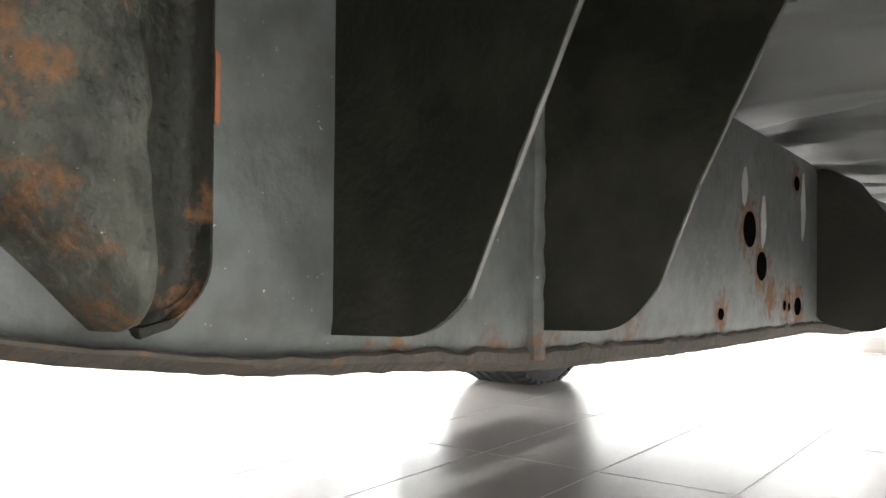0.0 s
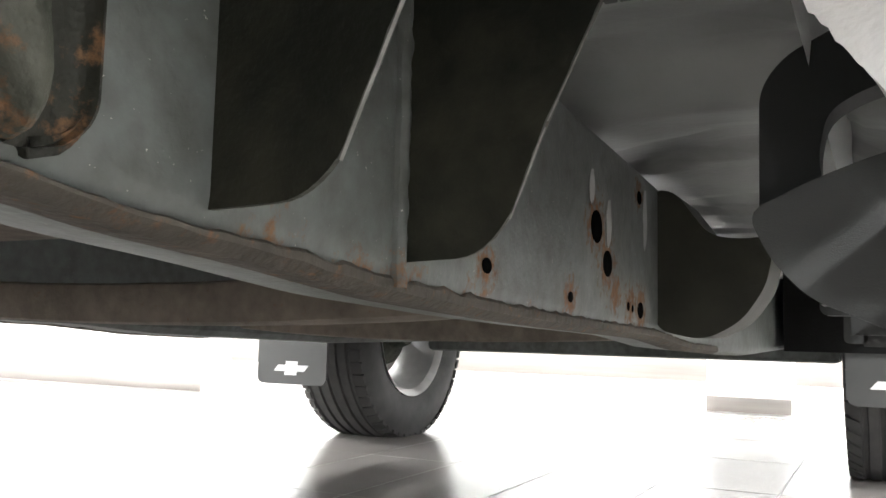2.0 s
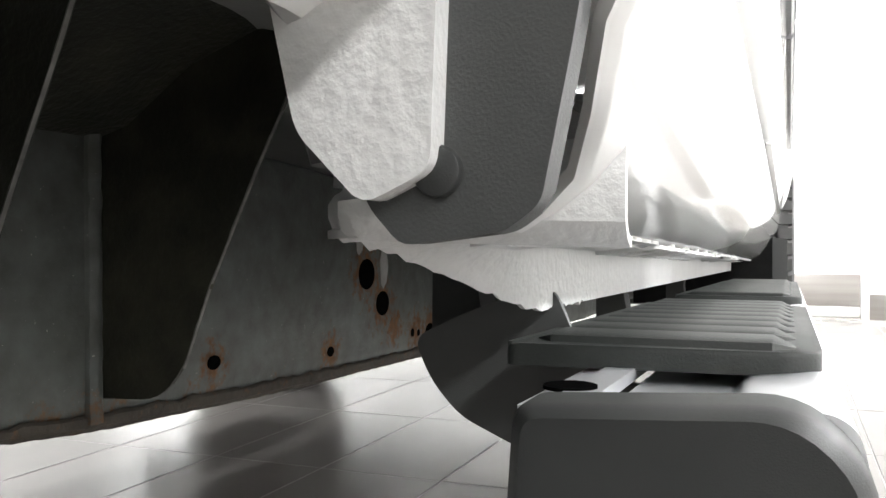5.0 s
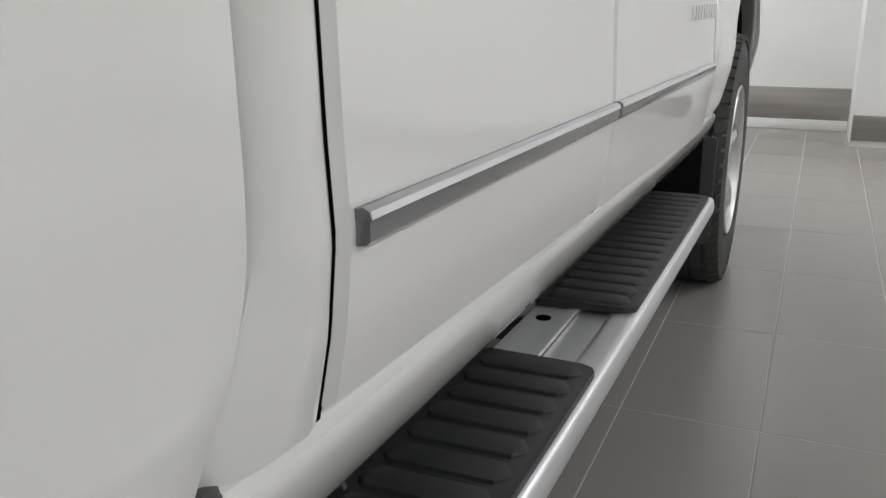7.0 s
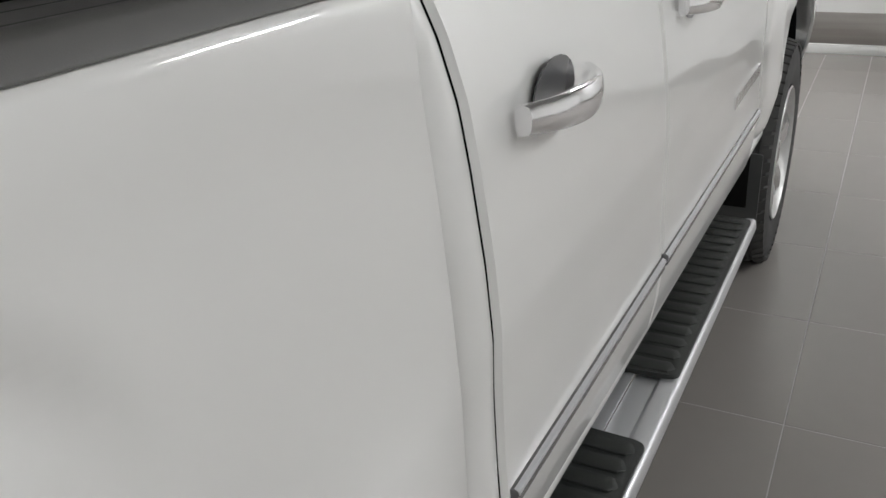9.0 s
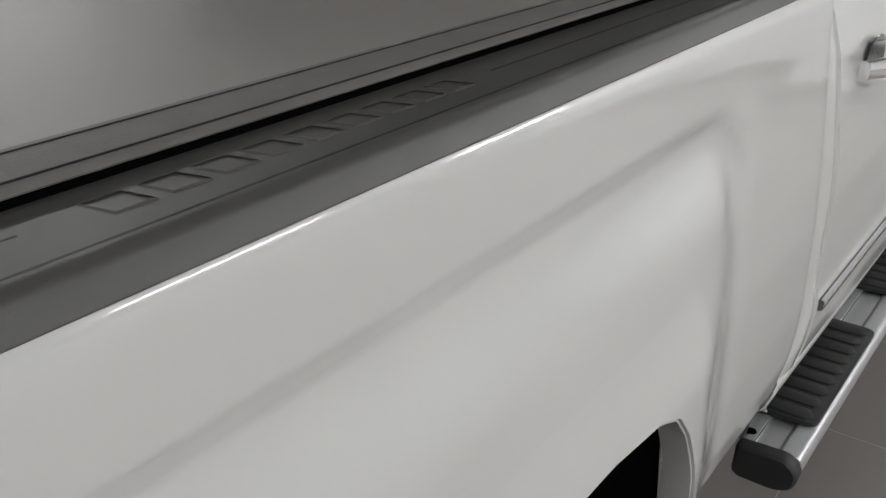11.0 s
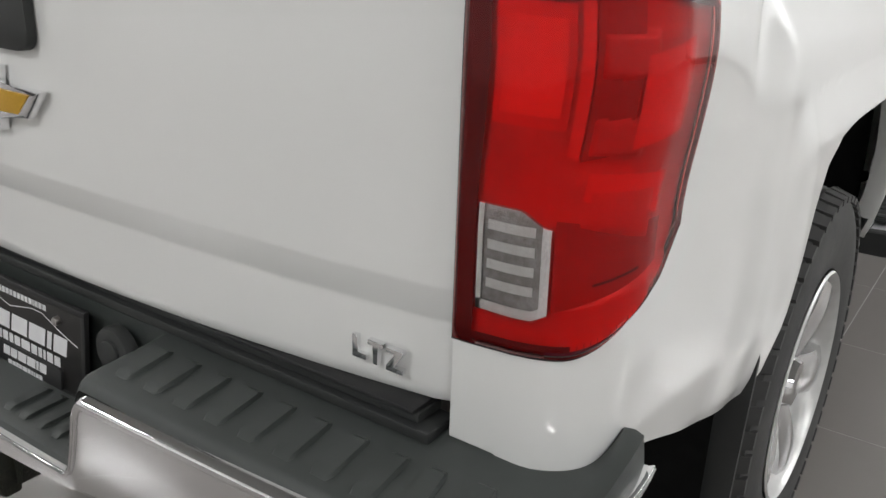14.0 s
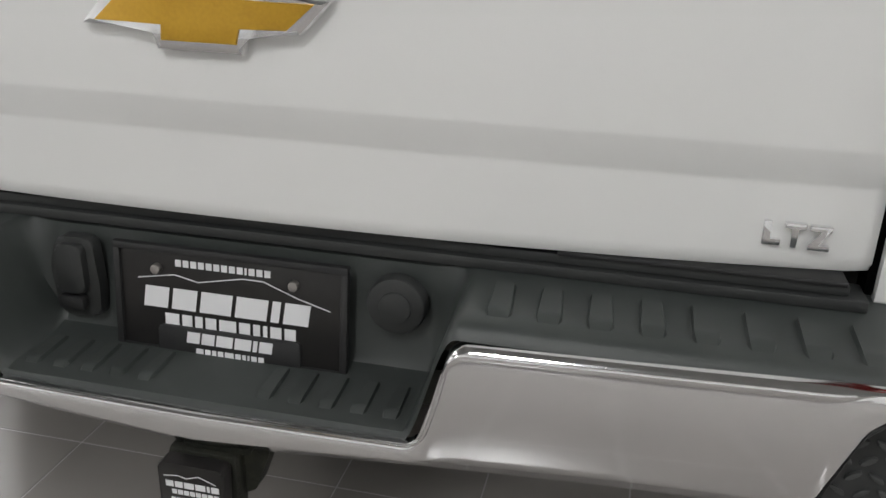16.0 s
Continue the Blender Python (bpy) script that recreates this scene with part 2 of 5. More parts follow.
UNDER = material("grey_floor_pan", (0.21, 0.217, 0.21), 0.36, 0, (0.14, 0.146, 0.138), 10, (0.3, 0.7), 0.25, 90)
ORANGE = material("orange_paint_mark", (0.30, 0.095, 0.035), 0.7, 0, (0.2, 0.07, 0.03), 60)
TILE = material("grey_floor_tile", (0.236, 0.220, 0.206), 0.24, 0, (0.255, 0.238, 0.224), 9, (0.15, 0.85), 0.03, 60, rough2=0.265)
GROUT = material("tile_grout", (0.40, 0.385, 0.37), 0.8, 0, (0.32, 0.31, 0.3), 60)
WALLMAT = material("white_wall_paint", (0.8, 0.8, 0.79), 0.6, 0, (0.76, 0.76, 0.75), 3, bump=0.05, bump_scale=120)
# the unseen ceiling is coloured darker than the walls to hold back bounce light
CEIL = material("dimmed_ceiling_paint", (0.3, 0.3, 0.295), 0.8, 0, (0.26, 0.26, 0.255), 3)
STEEL = material("brushed_steel_skirting", (0.42, 0.4, 0.38), 0.35, 0.9, (0.34, 0.32, 0.3), 30, bump=0.1, stretch=(0.05, 0.05, 1))
TUBE = glowing("lamp_diffuser", (1.0, 0.98, 0.95), 14.0)

# ---------- building helpers ----------


def mesh_of(name, bm, mat, angle=35):
    bmesh.ops.recalc_face_normals(bm, faces=bm.faces)
    lim = radians(angle)
    for f in bm.faces:
        f.smooth = True
    for e in bm.edges:
        e.smooth = len(e.link_faces) == 2 and e.calc_face_angle(0) < lim
    me = bpy.data.meshes.new(name)
    bm.to_mesh(me)
    bm.free()
    me.materials.append(mat)
    return me


def part(name, bm, mat, parent, label="", angle=35):
    ob = new(name, mesh_of(name, bm, mat, angle))
    ob.parent = parent
    return tagged(ob, label)


def thing(name, label, category, group="", kind=""):
    return tagged(new(name), label, category, group, kind)


def box(bm, x0, x1, y0, y1, z0, z1, bevel=0.0, seg=2):
    vs = [bm.verts.new((x, y, z)) for x in (x0, x1) for y in (y0, y1) for z in (z0, z1)]
    fs = [bm.faces.new([vs[i] for i in q]) for q in ((0, 1, 3, 2), (4, 6, 7, 5), (0, 4, 5, 1), (2, 3, 7, 6), (0, 2, 6, 4), (1, 5, 7, 3))]
    if bevel:
        es = list({e for f in fs for e in f.edges})
        bmesh.ops.bevel(bm, geom=es, offset=bevel, segments=seg, affect="EDGES", profile=0.5)
    return bm


def boxed(x0, x1, y0, y1, z0, z1, bevel=0.0, seg=2):
    return box(bmesh.new(), x0, x1, y0, y1, z0, z1, bevel, seg)


def loft(bm, rings, closed=True, caps=True):
    rows = [[bm.verts.new(p) for p in r] for r in rings]
    n = len(rows[0])
    for a, b in zip(rows, rows[1:]):
        for i in range(n if closed else n - 1):
            j = (i + 1) % n
            bm.faces.new((a[i], a[j], b[j], b[i]))
    if closed and caps:
        bm.faces.new(rows[0])
        bm.faces.new(rows[-1][::-1])
    return bm


def slab(bm, pts, place, depth, bevel=0.0):
    """A flat outline, given in 2D and laid out by place(u, v, w), with thickness from w = 0 to depth."""
    a = [bm.verts.new(place(u, v, 0)) for u, v in pts]
    b = [bm.verts.new(place(u, v, depth)) for u, v in pts]
    n = len(pts)
    top = bm.faces.new(b)
    bm.faces.new(a[::-1])
    for i in range(n):
        bm.faces.new((a[i], a[(i + 1) % n], b[(i + 1) % n], b[i]))
    if bevel:
        bmesh.ops.bevel(bm, geom=list(top.edges), offset=bevel, segments=2, affect="EDGES", profile=0.5)
    return bm


def rounded(pts, r, seg=5):
    """The outline pts with its corners rounded; r: one radius or one for each corner."""
    out, n = [], len(pts)
    rs = r if isinstance(r, (list, tuple)) else [r] * n
    for i in range(n):
        p, a, b = Vector(pts[i]), Vector(pts[i - 1]), Vector(pts[(i + 1) % n])
        d1, d2 = (a - p), (b - p)
        k = min(rs[i], d1.length * 0.48, d2.length * 0.48)
        if k < 1e-5:
            out.append(tuple(p))
            continue
        p1, p2 = p + d1.normalized() * k, p + d2.normalized() * k
        for s in range(seg + 1):
            t = s / seg
            out.append(tuple(p1 * (1 - t) ** 2 + p * 2 * t * (1 - t) + p2 * t * t))
    return out


def surface(bm, rows):
    """A sheet over rows of points."""
    return loft(bm, rows, closed=False)


def thicken(ob, t, inside=None):
    """Gives a sheet thickness on the side of the point inside (by default the truck's middle)."""
    me = ob.data
    mid = sum((v.co for v in me.vertices), Vector()) / len(me.vertices)
    p = Vector(inside) if inside else Vector((0, mid.y, 1.0))
    lean = sum((f.center - p).dot(f.normal) * f.area for f in me.polygons)
    md = ob.modifiers.new("thickness", "SOLIDIFY")
    md.thickness, md.offset = t, -1 if lean > 0 else 1
    return ob


def step01(a, b, v):
    t = min(1.0, max(0.0, (v - a) / (b - a)))
    return t * t * (3 - 2 * t)


def table(pairs, reach=0.02):
    """A smooth function through the pairs."""
    xs, ys = zip(*sorted(pairs))
    grid = np.arange(xs[0] - 0.2, xs[-1] + 0.2, 0.0025)
    raw = np.interp(grid, xs, ys)
    k = max(1, int(reach / 0.0025))
    kern = np.hanning(2 * k + 1)
    kern /= kern.sum()
    smooth = np.convolve(np.pad(raw, k, mode="edge"), kern, mode="valid")
    return lambda v: float(np.interp(v, grid, smooth))
# ---------- the room ----------
floor = thing("floor", "grey-brown glazed floor tiles with pale joints", "floor", kind="structure")
part("floor_bed", boxed(-7, 7.5, -6, 9.5, -0.2, -0.0008), GROUT, floor)
TX, TY, TX0, TY0 = 0.31, 0.62, -0.035, 3.545
wall_front = thing("wall_front", "plain white painted showroom wall", "wall", kind="structure")
part("panel", boxed(-7, 1.47, 8.42, 8.6, 0.0, 3.6), WALLMAT, wall_front)
wall_box = thing("wall_pier", "white painted wall pier standing forward", "wall", kind="structure")
part("panel", boxed(1.47, 7.4, 7.74, 8.598, 0.0, 3.6), WALLMAT, wall_box)
for nm, b in (("wall_left", (-7.2, -7, -6, 8.6)), ("wall_right", (7.4, 7.6, -6, 8.6)), ("wall_back", (-7.2, 7.6, -6.2, -6))):
    w = thing(nm, "plain white painted showroom wall", "wall", kind="structure")
    part("panel", boxed(b[0], b[1], b[2], b[3], 0, 3.6), WALLMAT, w)
tagged(new("ceiling", mesh_of("ceiling", boxed(-7.2, 7.6, -6.2, 8.6, 3.6, 3.75), CEIL)), "unseen ceiling, greyed to weaken its bounce light", "ceiling", kind="structure")
base = thing("baseboard", "brushed steel skirting along the wall foot", "baseboard", kind="structure")
part("strip", boxed(-7, 1.466, 8.408, 8.419, 0.075, 0.30, 0.002), STEEL, base)
part("strip", boxed(1.474, 7.4, 7.728, 7.739, 0.04, 0.2, 0.002), STEEL, base)
part("foot_trim", boxed(-7, 1.466, 8.395, 8.419, 0.0, 0.07, 0.004), WALLMAT, base)
part("strip", boxed(-6.999, -6.988, -6, 8.4, 0.02, 0.19, 0.002), STEEL, base)
for x0, x1, y0, y1 in ((-0.03, 0.4, 6.6, 6.85), (-6.0, -2.85, 5.75, 6.0)):
    pier = thing("wall_pier", "white painted free-standing wall pier with steel skirting", "wall", kind="structure")
    part("panel", boxed(x0, x1, y0, y1, 0, 3.599), WALLMAT, pier)
    part("skirting", boxed(x0 - 0.002, x1 + 0.002, y0 - 0.011, y0 - 0.001, 0.01, 0.09, 0.002), STEEL, pier)
for lx, ly in LAMPS:
    lamp = thing("ceiling_light", "slim white linear ceiling light, switched on", "ceiling light", "ceiling lights")
    part("housing", boxed(lx - 0.2, lx + 0.2, ly - 0.8, ly + 0.8, 3.46, 3.599, 0.01), WALLMAT, lamp)
    part("diffuser", boxed(lx - 0.17, lx + 0.17, ly - 0.76, ly + 0.76, 3.445, 3.459, 0.004), TUBE, lamp)

# ---------- the truck: body shells ----------
truck = thing("pickup_truck", "white double-cab pickup truck with chrome bumper and black bed cover", "pickup truck")
RAX, FAX, HUBZ = 1.06, 4.70, 0.40
bed_base = table([(0.55, 0.955), (0.62, 0.966), (0.66, 0.98), (0.75, 0.996), (0.85, 1.0), (1.0, 0.998), (1.1, 0.992), (1.2, 0.984), (1.29, 0.974), (1.34, 0.971), (1.372, 0.968), (1.385, 0.962), (1.4, 0.94)], 0.014)
BED_FRONT, BED_TOP = 2.03, 1.388


def bed_bulge(y, z):
    """How far the squared wheel-arch shoulder stands out."""
    qy, qz, r = abs(y - 1.03) - (0.645 - 0.11), (z - 1.288) + 0.11, 0.11
    d = math.hypot(max(qy, 0), max(qz, 0)) + min(max(qy, qz), 0) - r
    return 0.015 * step01(-0.016, -0.13, d) - 0.0125 * min(1.0, max(0.0, (0.008 - d) / 0.026)) * step01(-0.16, -0.035, d) * max(step01(1.1, 1.24, z), 0.12 if y > 1.03 else 0.0)


def bed_x(y, z):
    flare = 0.018 * step01(0.11, 0.0, abs(arch_gap(y, z))) if z < 1.1 else 0
    tuck = 0.095 * min(1.0, max(0.0, (0.69 - z) / 0.08)) ** 1.3 * step01(1.53, 1.8, y)
    tuck += 0.03 * step01(1.22, 1.0, z) * step01(0.5, 0.14, y)
    return bed_base(z) + bed_bulge(y, z) + flare - tuck


arch_curve = table([(0.56, 0.56), (0.585, 0.64), (0.605, 0.76), (0.63, 0.86), (0.66, 0.93), (0.70, 0.982), (0.78, 1.012), (0.9, 1.02), (1.25, 1.02), (1.36, 1.008),
                    (1.41, 0.985), (1.445, 0.94), (1.475, 0.87), (1.49, 0.78), (1.505, 0.66), (1.515, 0.56)], 0.012)


def arch_gap(y, z):
    """A rough distance outside the wheel opening."""
    dy, dz = max(0.62 - y, 0, y - 1.475), max(z - 1.0, 0)
    return math.hypot(dy, dz)


def bed_bottom(y):
    if 0.572 < y < 1.508:
        return max(0.63, arch_curve(y))
    return 0.728 - 0.098 * step01(0.08, 0.5, y) - 0.018 * step01(1.6, 1.85, y)


CORNER_R, REAR_Y = 0.1, 0.02


def bed_point(s, z, off=0.0):
    """A point of the bed's outer skin: s runs from the tailgate gap round the corner and forward."""
    lean = 0.02 * step01(1.22, 1.39, z)
    flat, arc = 0.072, CORNER_R * math.pi / 2
    xs = bed_x(REAR_Y + CORNER_R, z)
    if s < flat:
        return (xs - CORNER_R - (flat - s) * ((xs - CORNER_R - 0.8045 + 0.022 * step01(1.29, 1.36, z)) / flat), REAR_Y + lean + 0.012 * step01(0.756, 0.738, z) - off, z)
    if s < flat + arc:
        a = (s - flat) / CORNER_R
        return (xs - CORNER_R + (CORNER_R + off) * math.sin(a), REAR_Y + lean * math.cos(a) + CORNER_R - (CORNER_R + off) * math.cos(a), z)
    y = REAR_Y + CORNER_R + s - flat - arc
    return (bed_x(y, z) + off, y, z)


S_SIDE = 0.072 + CORNER_R * math.pi / 2 - REAR_Y - CORNER_R  # s = y + S_SIDE on the side
cols = list(np.linspace(0, 0.072, 6)) + list(np.linspace(0.08, 0.072 + 0.157, 14)) + [y + S_SIDE for y in list(np.arange(0.14, 0.56, 0.02)) + list(np.arange(0.565, 0.72, 0.006))
        + list(np.arange(0.73, 1.36, 0.025)) + list(np.arange(1.37, 1.52, 0.006)) + list(np.arange(1.53, BED_FRONT - 0.012, 0.02)) + [BED_FRONT - 0.008, BED_FRONT - 0.003, BED_FRONT]]
for side in (1, -1):
    rows = []
    for s in cols:
        y = max(s - S_SIDE, 0.03)
        zb = bed_bottom(y)
        row = []
        for k in range(73):
            z = zb + (BED_TOP - zb) * k / 72
            x, yy, zz = bed_point(s, z)
            curl = 0.012 * step01(BED_FRONT - 0.01, BED_FRONT, y)
            yy -= 0.045 * step01(0.82, 0.67, z) * step01(1.8, BED_FRONT, y)
            row.append((side * (x - curl), yy, zz))
        rows.append(row)
    ob = part("bed_side", surface(bmesh.new(), rows), WHITE, truck, "white painted bed side with squared wheel arch")
    thicken(ob, 0.012)
    # folded lip of the wheel opening
    bm = bmesh.new()
    ys = [y for y in list(np.arange(0.575, 0.72, 0.006)) + list(np.arange(0.73, 1.36, 0.025)) + list(np.arange(1.37, 1.508, 0.006))]
    surface(bm, [[(side * (bed_x(y, bed_bottom(y)) - d), y + e * (0.006 if y > 1.03 else -0.006), bed_bottom(y) - 0.002 + h) for d, e, h in ((0.004, 0, 0), (0.02, 0, 0.001), (0.045, 1, 0.004))] for y in ys])
    thicken(part("arch_lip", bm, WHITE, truck), 0.003)
    # black liner over the wheel
    bm = bmesh.new()
    ring = rounded([(0.53, 0.26), (0.535, 0.6), (0.565, 0.86), (0.63, 1.0), (0.75, 1.05), (1.06, 1.06), (1.38, 1.05), (1.48, 0.99), (1.525, 0.86), (1.545, 0.6), (1.55, 0.26)], 0.05, 3)
    surface(bm, [[(side * x, y, z) for y, z in ring] for x in (0.964, 0.7, 0.56)])
    bm.faces.new([bm.verts.new((side * 0.56, y, z)) for y, z in ring])
    part("wheel_liner", bm, LINER, truck, "black wheel-house liner")
    # bed floor side and inner wall
    part("bed_inner_wall", boxed(min(side * 0.80, side * 0.86), max(side * 0.80, side * 0.86), 0.08, 2.0, 0.9, 1.37), UNDER, truck)
part("bed_floor", boxed(-0.8, 0.8, 0.06, 2.04, 0.86, 0.9), UNDER, truck)
part("bed_front_wall", boxed(-0.93, 0.93, 1.985, 2.02, 0.68, 1.37, 0.01), WHITE_RAW, truck)

# ---------- bed rail caps ----------
for side in (1, -1):
    bm = bmesh.new()
    prof = rounded([(0.847, 1.376), (0.847, 1.4025), (0.947, 1.405), (0.9555, 1.4015), (0.967, 1.384), (0.95, 1.378)], [0.002, 0.003, 0.003, 0.003, 0.002, 0.004], 4)
    rows = []
    for t in np.linspace(0, 1, 9):
        a = t * math.pi / 2
        row = []
        for x, z in prof:
            r = x - 0.847
            row.append((side * (0.847 + r * max(0.0, math.sin(a)) ** 0.6), 0.14 - 0.95 * r * max(0.0, math.cos(a)) ** 0.6, z))
        rows.append(row)
    rows = [[(side * 0.786, p[1], p[2]) for p in rows[0]]] + rows
    rows += [[(side * x, y, z) for x, z in prof] for y in list(np.arange(0.2, 2.02, 0.05)) + [2.03]]
    loft(bm, rows)
    cap = part("bed_rail_cap", bm, BEDCAP, truck, "black satin plastic bed rail cap")
    if side == 1:
        # engraved lines and lettering strokes on the cap
        for y0, y1, x in ((0.27, 1.95, 0.94), (0.27, 0.80, 0.893), (1.23, 1.95, 0.893)):
            part("groove", boxed(x - 0.0013, x + 0.0013, y0, y1, 1.4022 + (x - 0.847) * 0.0238, 1.40275 + (x - 0.847) * 0.0238), GASKET, cap)
        for k in range(9):
            y0, w, x0, x1 = 0.842 + k * 0.0385, 0.029, 0.880, 0.912
            bmq = bmesh.new()
            rim = [(x0, y0), (x1, y0 + 0.004), (x1, y0 + w + 0.004), (x0, y0 + w)]
            inn = [(x0 + 0.0016, y0 + 0.0016), (x1 - 0.0016, y0 + 0.0056), (x1 - 0.0016, y0 + w + 0.0024), (x0 + 0.0016, y0 + w - 0.0016)]
            zt = lambda x: 1.4024 + (x - 0.847) * 0.0238
            a, b = [bmq.verts.new((x, y, zt(x))) for x, y in rim], [bmq.verts.new((x, y, zt(x) + 0.0014)) for x, y in inn]
            for q in range(4):
                bmq.faces.new((a[q], a[(q + 1) % 4], b[(q + 1) % 4], b[q]))
            part("embossed_mark", bmq, BEDCAP, cap, "plain embossed frame")
        part("stake_pocket", slab(bmesh.new(), rounded([(0.882, 0.125), (0.942, 0.148), (0.944, 0.205), (0.884, 0.218)], 0.006), lambda u, v, w: (u, v, 1.4025 + w), 0.0028), BLACK, cap, "open stake pocket hole")

# ---------- tonneau cover ----------
cover = new("tonneau_cover")
cover.parent = truck
tagged(cover, "black vinyl soft tonneau cover with stitched hem")
random.seed(5)


def cover_z(x, y):
    sag = 0.006 * (1 - (x / 0.8) ** 2) + 0.004 * noise.noise((x * 2.2, y * 1.6, 0.3)) * (1 - abs(x / 0.83) ** 6)
    return 1.4165 + sag


rows = [[(x, y, cover_z(x, y) + 0.0010 * noise.noise((x * 15, y * 15, 1.0))) for x in np.linspace(-0.803, 0.803, 52)] for y in np.linspace(0.06, 2.02, 60)]
thicken(part("vinyl_sheet", surface(bmesh.new(), rows), VINYL, cover), 0.003, (0, 1, 0))
for side in (1, -1):
    rows = []
    for y in np.linspace(0.045, 2.02, 260):
        wrinkle = 0.005 * noise.noise((y * 38, 3.0 * side, 0.0)) * step01(0.75, 0.1, y) + 0.0006 * noise.noise((y * 60, 1, 0))
        rows.append([(side * (0.798 + dx), y, z + wrinkle * k) for dx, z, k in ((-0.012, 1.4172, 0.1), (0.0, 1.4176, 0.4), (0.02, 1.4168, 1.2), (0.04, 1.4152, 1.6), (0.052, 1.4132, 1.6), (0.056, 1.411, 1.0), (0.055, 1.4095, 0.6))])
    thicken(part("hem", surface(bmesh.new(), rows), HEM, cover, "stitched dark vinyl hem, puckered near the tailgate"), 0.0015, (0, 1, 0))
    for dx, z in ((-0.001, 1.4173), (0.044, 1.4146)):
        bm = bmesh.new()
        box(bm, side * (0.798 + dx) - 0.0007, side * (0.798 + dx) + 0.0007, 0.06, 2.0, z, z + 0.0012)
        part("seam", bm, THREAD, cover)
    part("side_rail", boxed(min(side * 0.80, side * 0.8505), max(side * 0.80, side * 0.8505), 0.1, 2.02, 1.36, 1.41, 0.001), BLACK, cover)
part("rear_bar", boxed(-0.79, 0.79, 0.04, 0.075, 1.402, 1.419, 0.005), HEM, cover)

# ---------- tailgate ----------
gate = new("tailgate")
gate.parent = truck
tagged(gate, "closed white tailgate with a pressed crease")


def gate_y(x, z):
    bow = -0.035 + 0.056 * (abs(x) / 0.8) ** 2.2
    zz = z + 0.012 * (x / 0.8) ** 2
    prof = 0.013 * min(1.0, max(0.0, (0.945 - zz) / 0.046)) ** 1.15 + 0.022 * step01(1.28, 1.39, z)
    return bow + prof


GT = 0.7985
rows = []
for z in list(np.linspace(0.784, 0.88, 10)) + list(np.arange(0.883, 0.96, 0.003)) + list(np.linspace(0.965, 1.392, 30)):
    row = []
    for x in list(np.linspace(-GT, GT, 61)):
        edge = max(0, abs(x) - (GT - 0.006)) / 0.006
        row.append((x * (1 - 0.0275 * step01(1.29, 1.36, z)), gate_y(x, z) + 0.006 * edge + (0.006 if z < 0.785 else 0), z))
    rows.append(row)
thicken(part("gate_skin", surface(bmesh.new(), rows), WHITE, gate), 0.03, (0, 2, 1.1))
bm = bmesh.new()
loft(bm, [[(x, gate_y(x, 1.385) + dy, z) for dy, z in rounded([(-0.012, 1.382), (-0.012, 1.404), (0.004, 1.412), (0.07, 1.412), (0.07, 1.382)], 0.006, 3)] for x in np.linspace(-0.776, 0.776, 25)])
part("gate_top_cap", bm, BEDCAP, gate, "black plastic tailgate top moulding")
bm = bmesh.new()
box(bm, -0.8, 0.8, 0.075, 0.09, 0.77, 1.37)
part("gate_inner", bm, BLACK, gate)
bm = bmesh.new()
slab(bm, rounded([(-0.15, 1.125), (0.15, 1.125), (0.15, 1.235), (-0.15, 1.235)], 0.03), lambda u, v, w: (u, gate_y(u, v) - 0.002 - w, v), 0.014, 0.004)
part("gate_handle", bm, PLASTIC, gate, "black plastic tailgate handle")


def bow_outline(k):
    """A slanted cross, half-size k times."""
    a, b, c, d = 0.162 * k, 0.056 * k, 0.021, 0.047 * (0.5 + 0.5 * k)
    s = 0.04
    return [(-a, -c), (-b - 0.002, -c), (-b - 0.006, -d), (b - 0.006, -d), (b - 0.002, -c), (a - s, -c), (a, c), (b + 0.002, c), (b + 0.006, d), (-b + 0.006, d), (-b + 0.002, c), (-a + s, c)]


emblem = part("emblem", slab(bmesh.new(), bow_outline(1.0), lambda u, v, w: (u, gate_y(u, 1.05) - 0.003 - w, 1.052 + v), 0.016, 0.006), CHROME, gate, "chrome-edged gold cross emblem")
bm = bmesh.new()
slab(bm, [(u * 0.87, v * 0.74) for u, v in bow_outline(1.0)], lambda u, v, w: (u, gate_y(u, 1.05) - 0.0185 - w, 1.052 + v), 0.0025, 0.001)
part("emblem_face", bm, GOLD, emblem)
LT = {"L": [(0, 0), (0.021, 0), (0.021, 0.0075), (0.0085, 0.0075), (0.0085, 0.03), (0, 0.03)],
      "T": [(0.0085, 0), (0.0155, 0), (0.0155, 0.024), (0.024, 0.024), (0.024, 0.03), (0, 0.03), (0, 0.024), (0.0085, 0.024)],
      "Z": [(0, 0), (0.024, 0), (0.024, 0.006), (0.01, 0.006), (0.024, 0.024), (0.024, 0.03), (0, 0.03), (0, 0.024), (0.014, 0.024), (0, 0.006)]}
for n, ch in enumerate("LTZ"):
    bm = bmesh.new()
    slab(bm, LT[ch], lambda u, v, w: (0.664 + n * 0.0255 + (0.002, 0.0, 0.0025)[n] + u, gate_y(0.70, 0.83) - 0.001 - w, 0.816 + v - 0.001 * n), 0.008, 0.0006)
    part("badge_letter", bm, CHROME, gate, "chrome trim letter " + ch)

# ---------- tail lights ----------


SL = 0.313


def light_top(s):
    end = max(0.0, s - 0.280) / 0.033
    return 1.284 - 0.004 * step01(0.0, 0.1, s) - 0.02 * step01(0.12, 0.3, s) - 0.035 * (1 - math.sqrt(max(0.0, 1 - end * end)))


def light_bottom(s):
    return 0.882 + 0.004 * step01(0.0, 0.1, s) + 0.06 * step01(0.13, 0.275, s) + 0.06 * step01(0.248, 0.315, s)


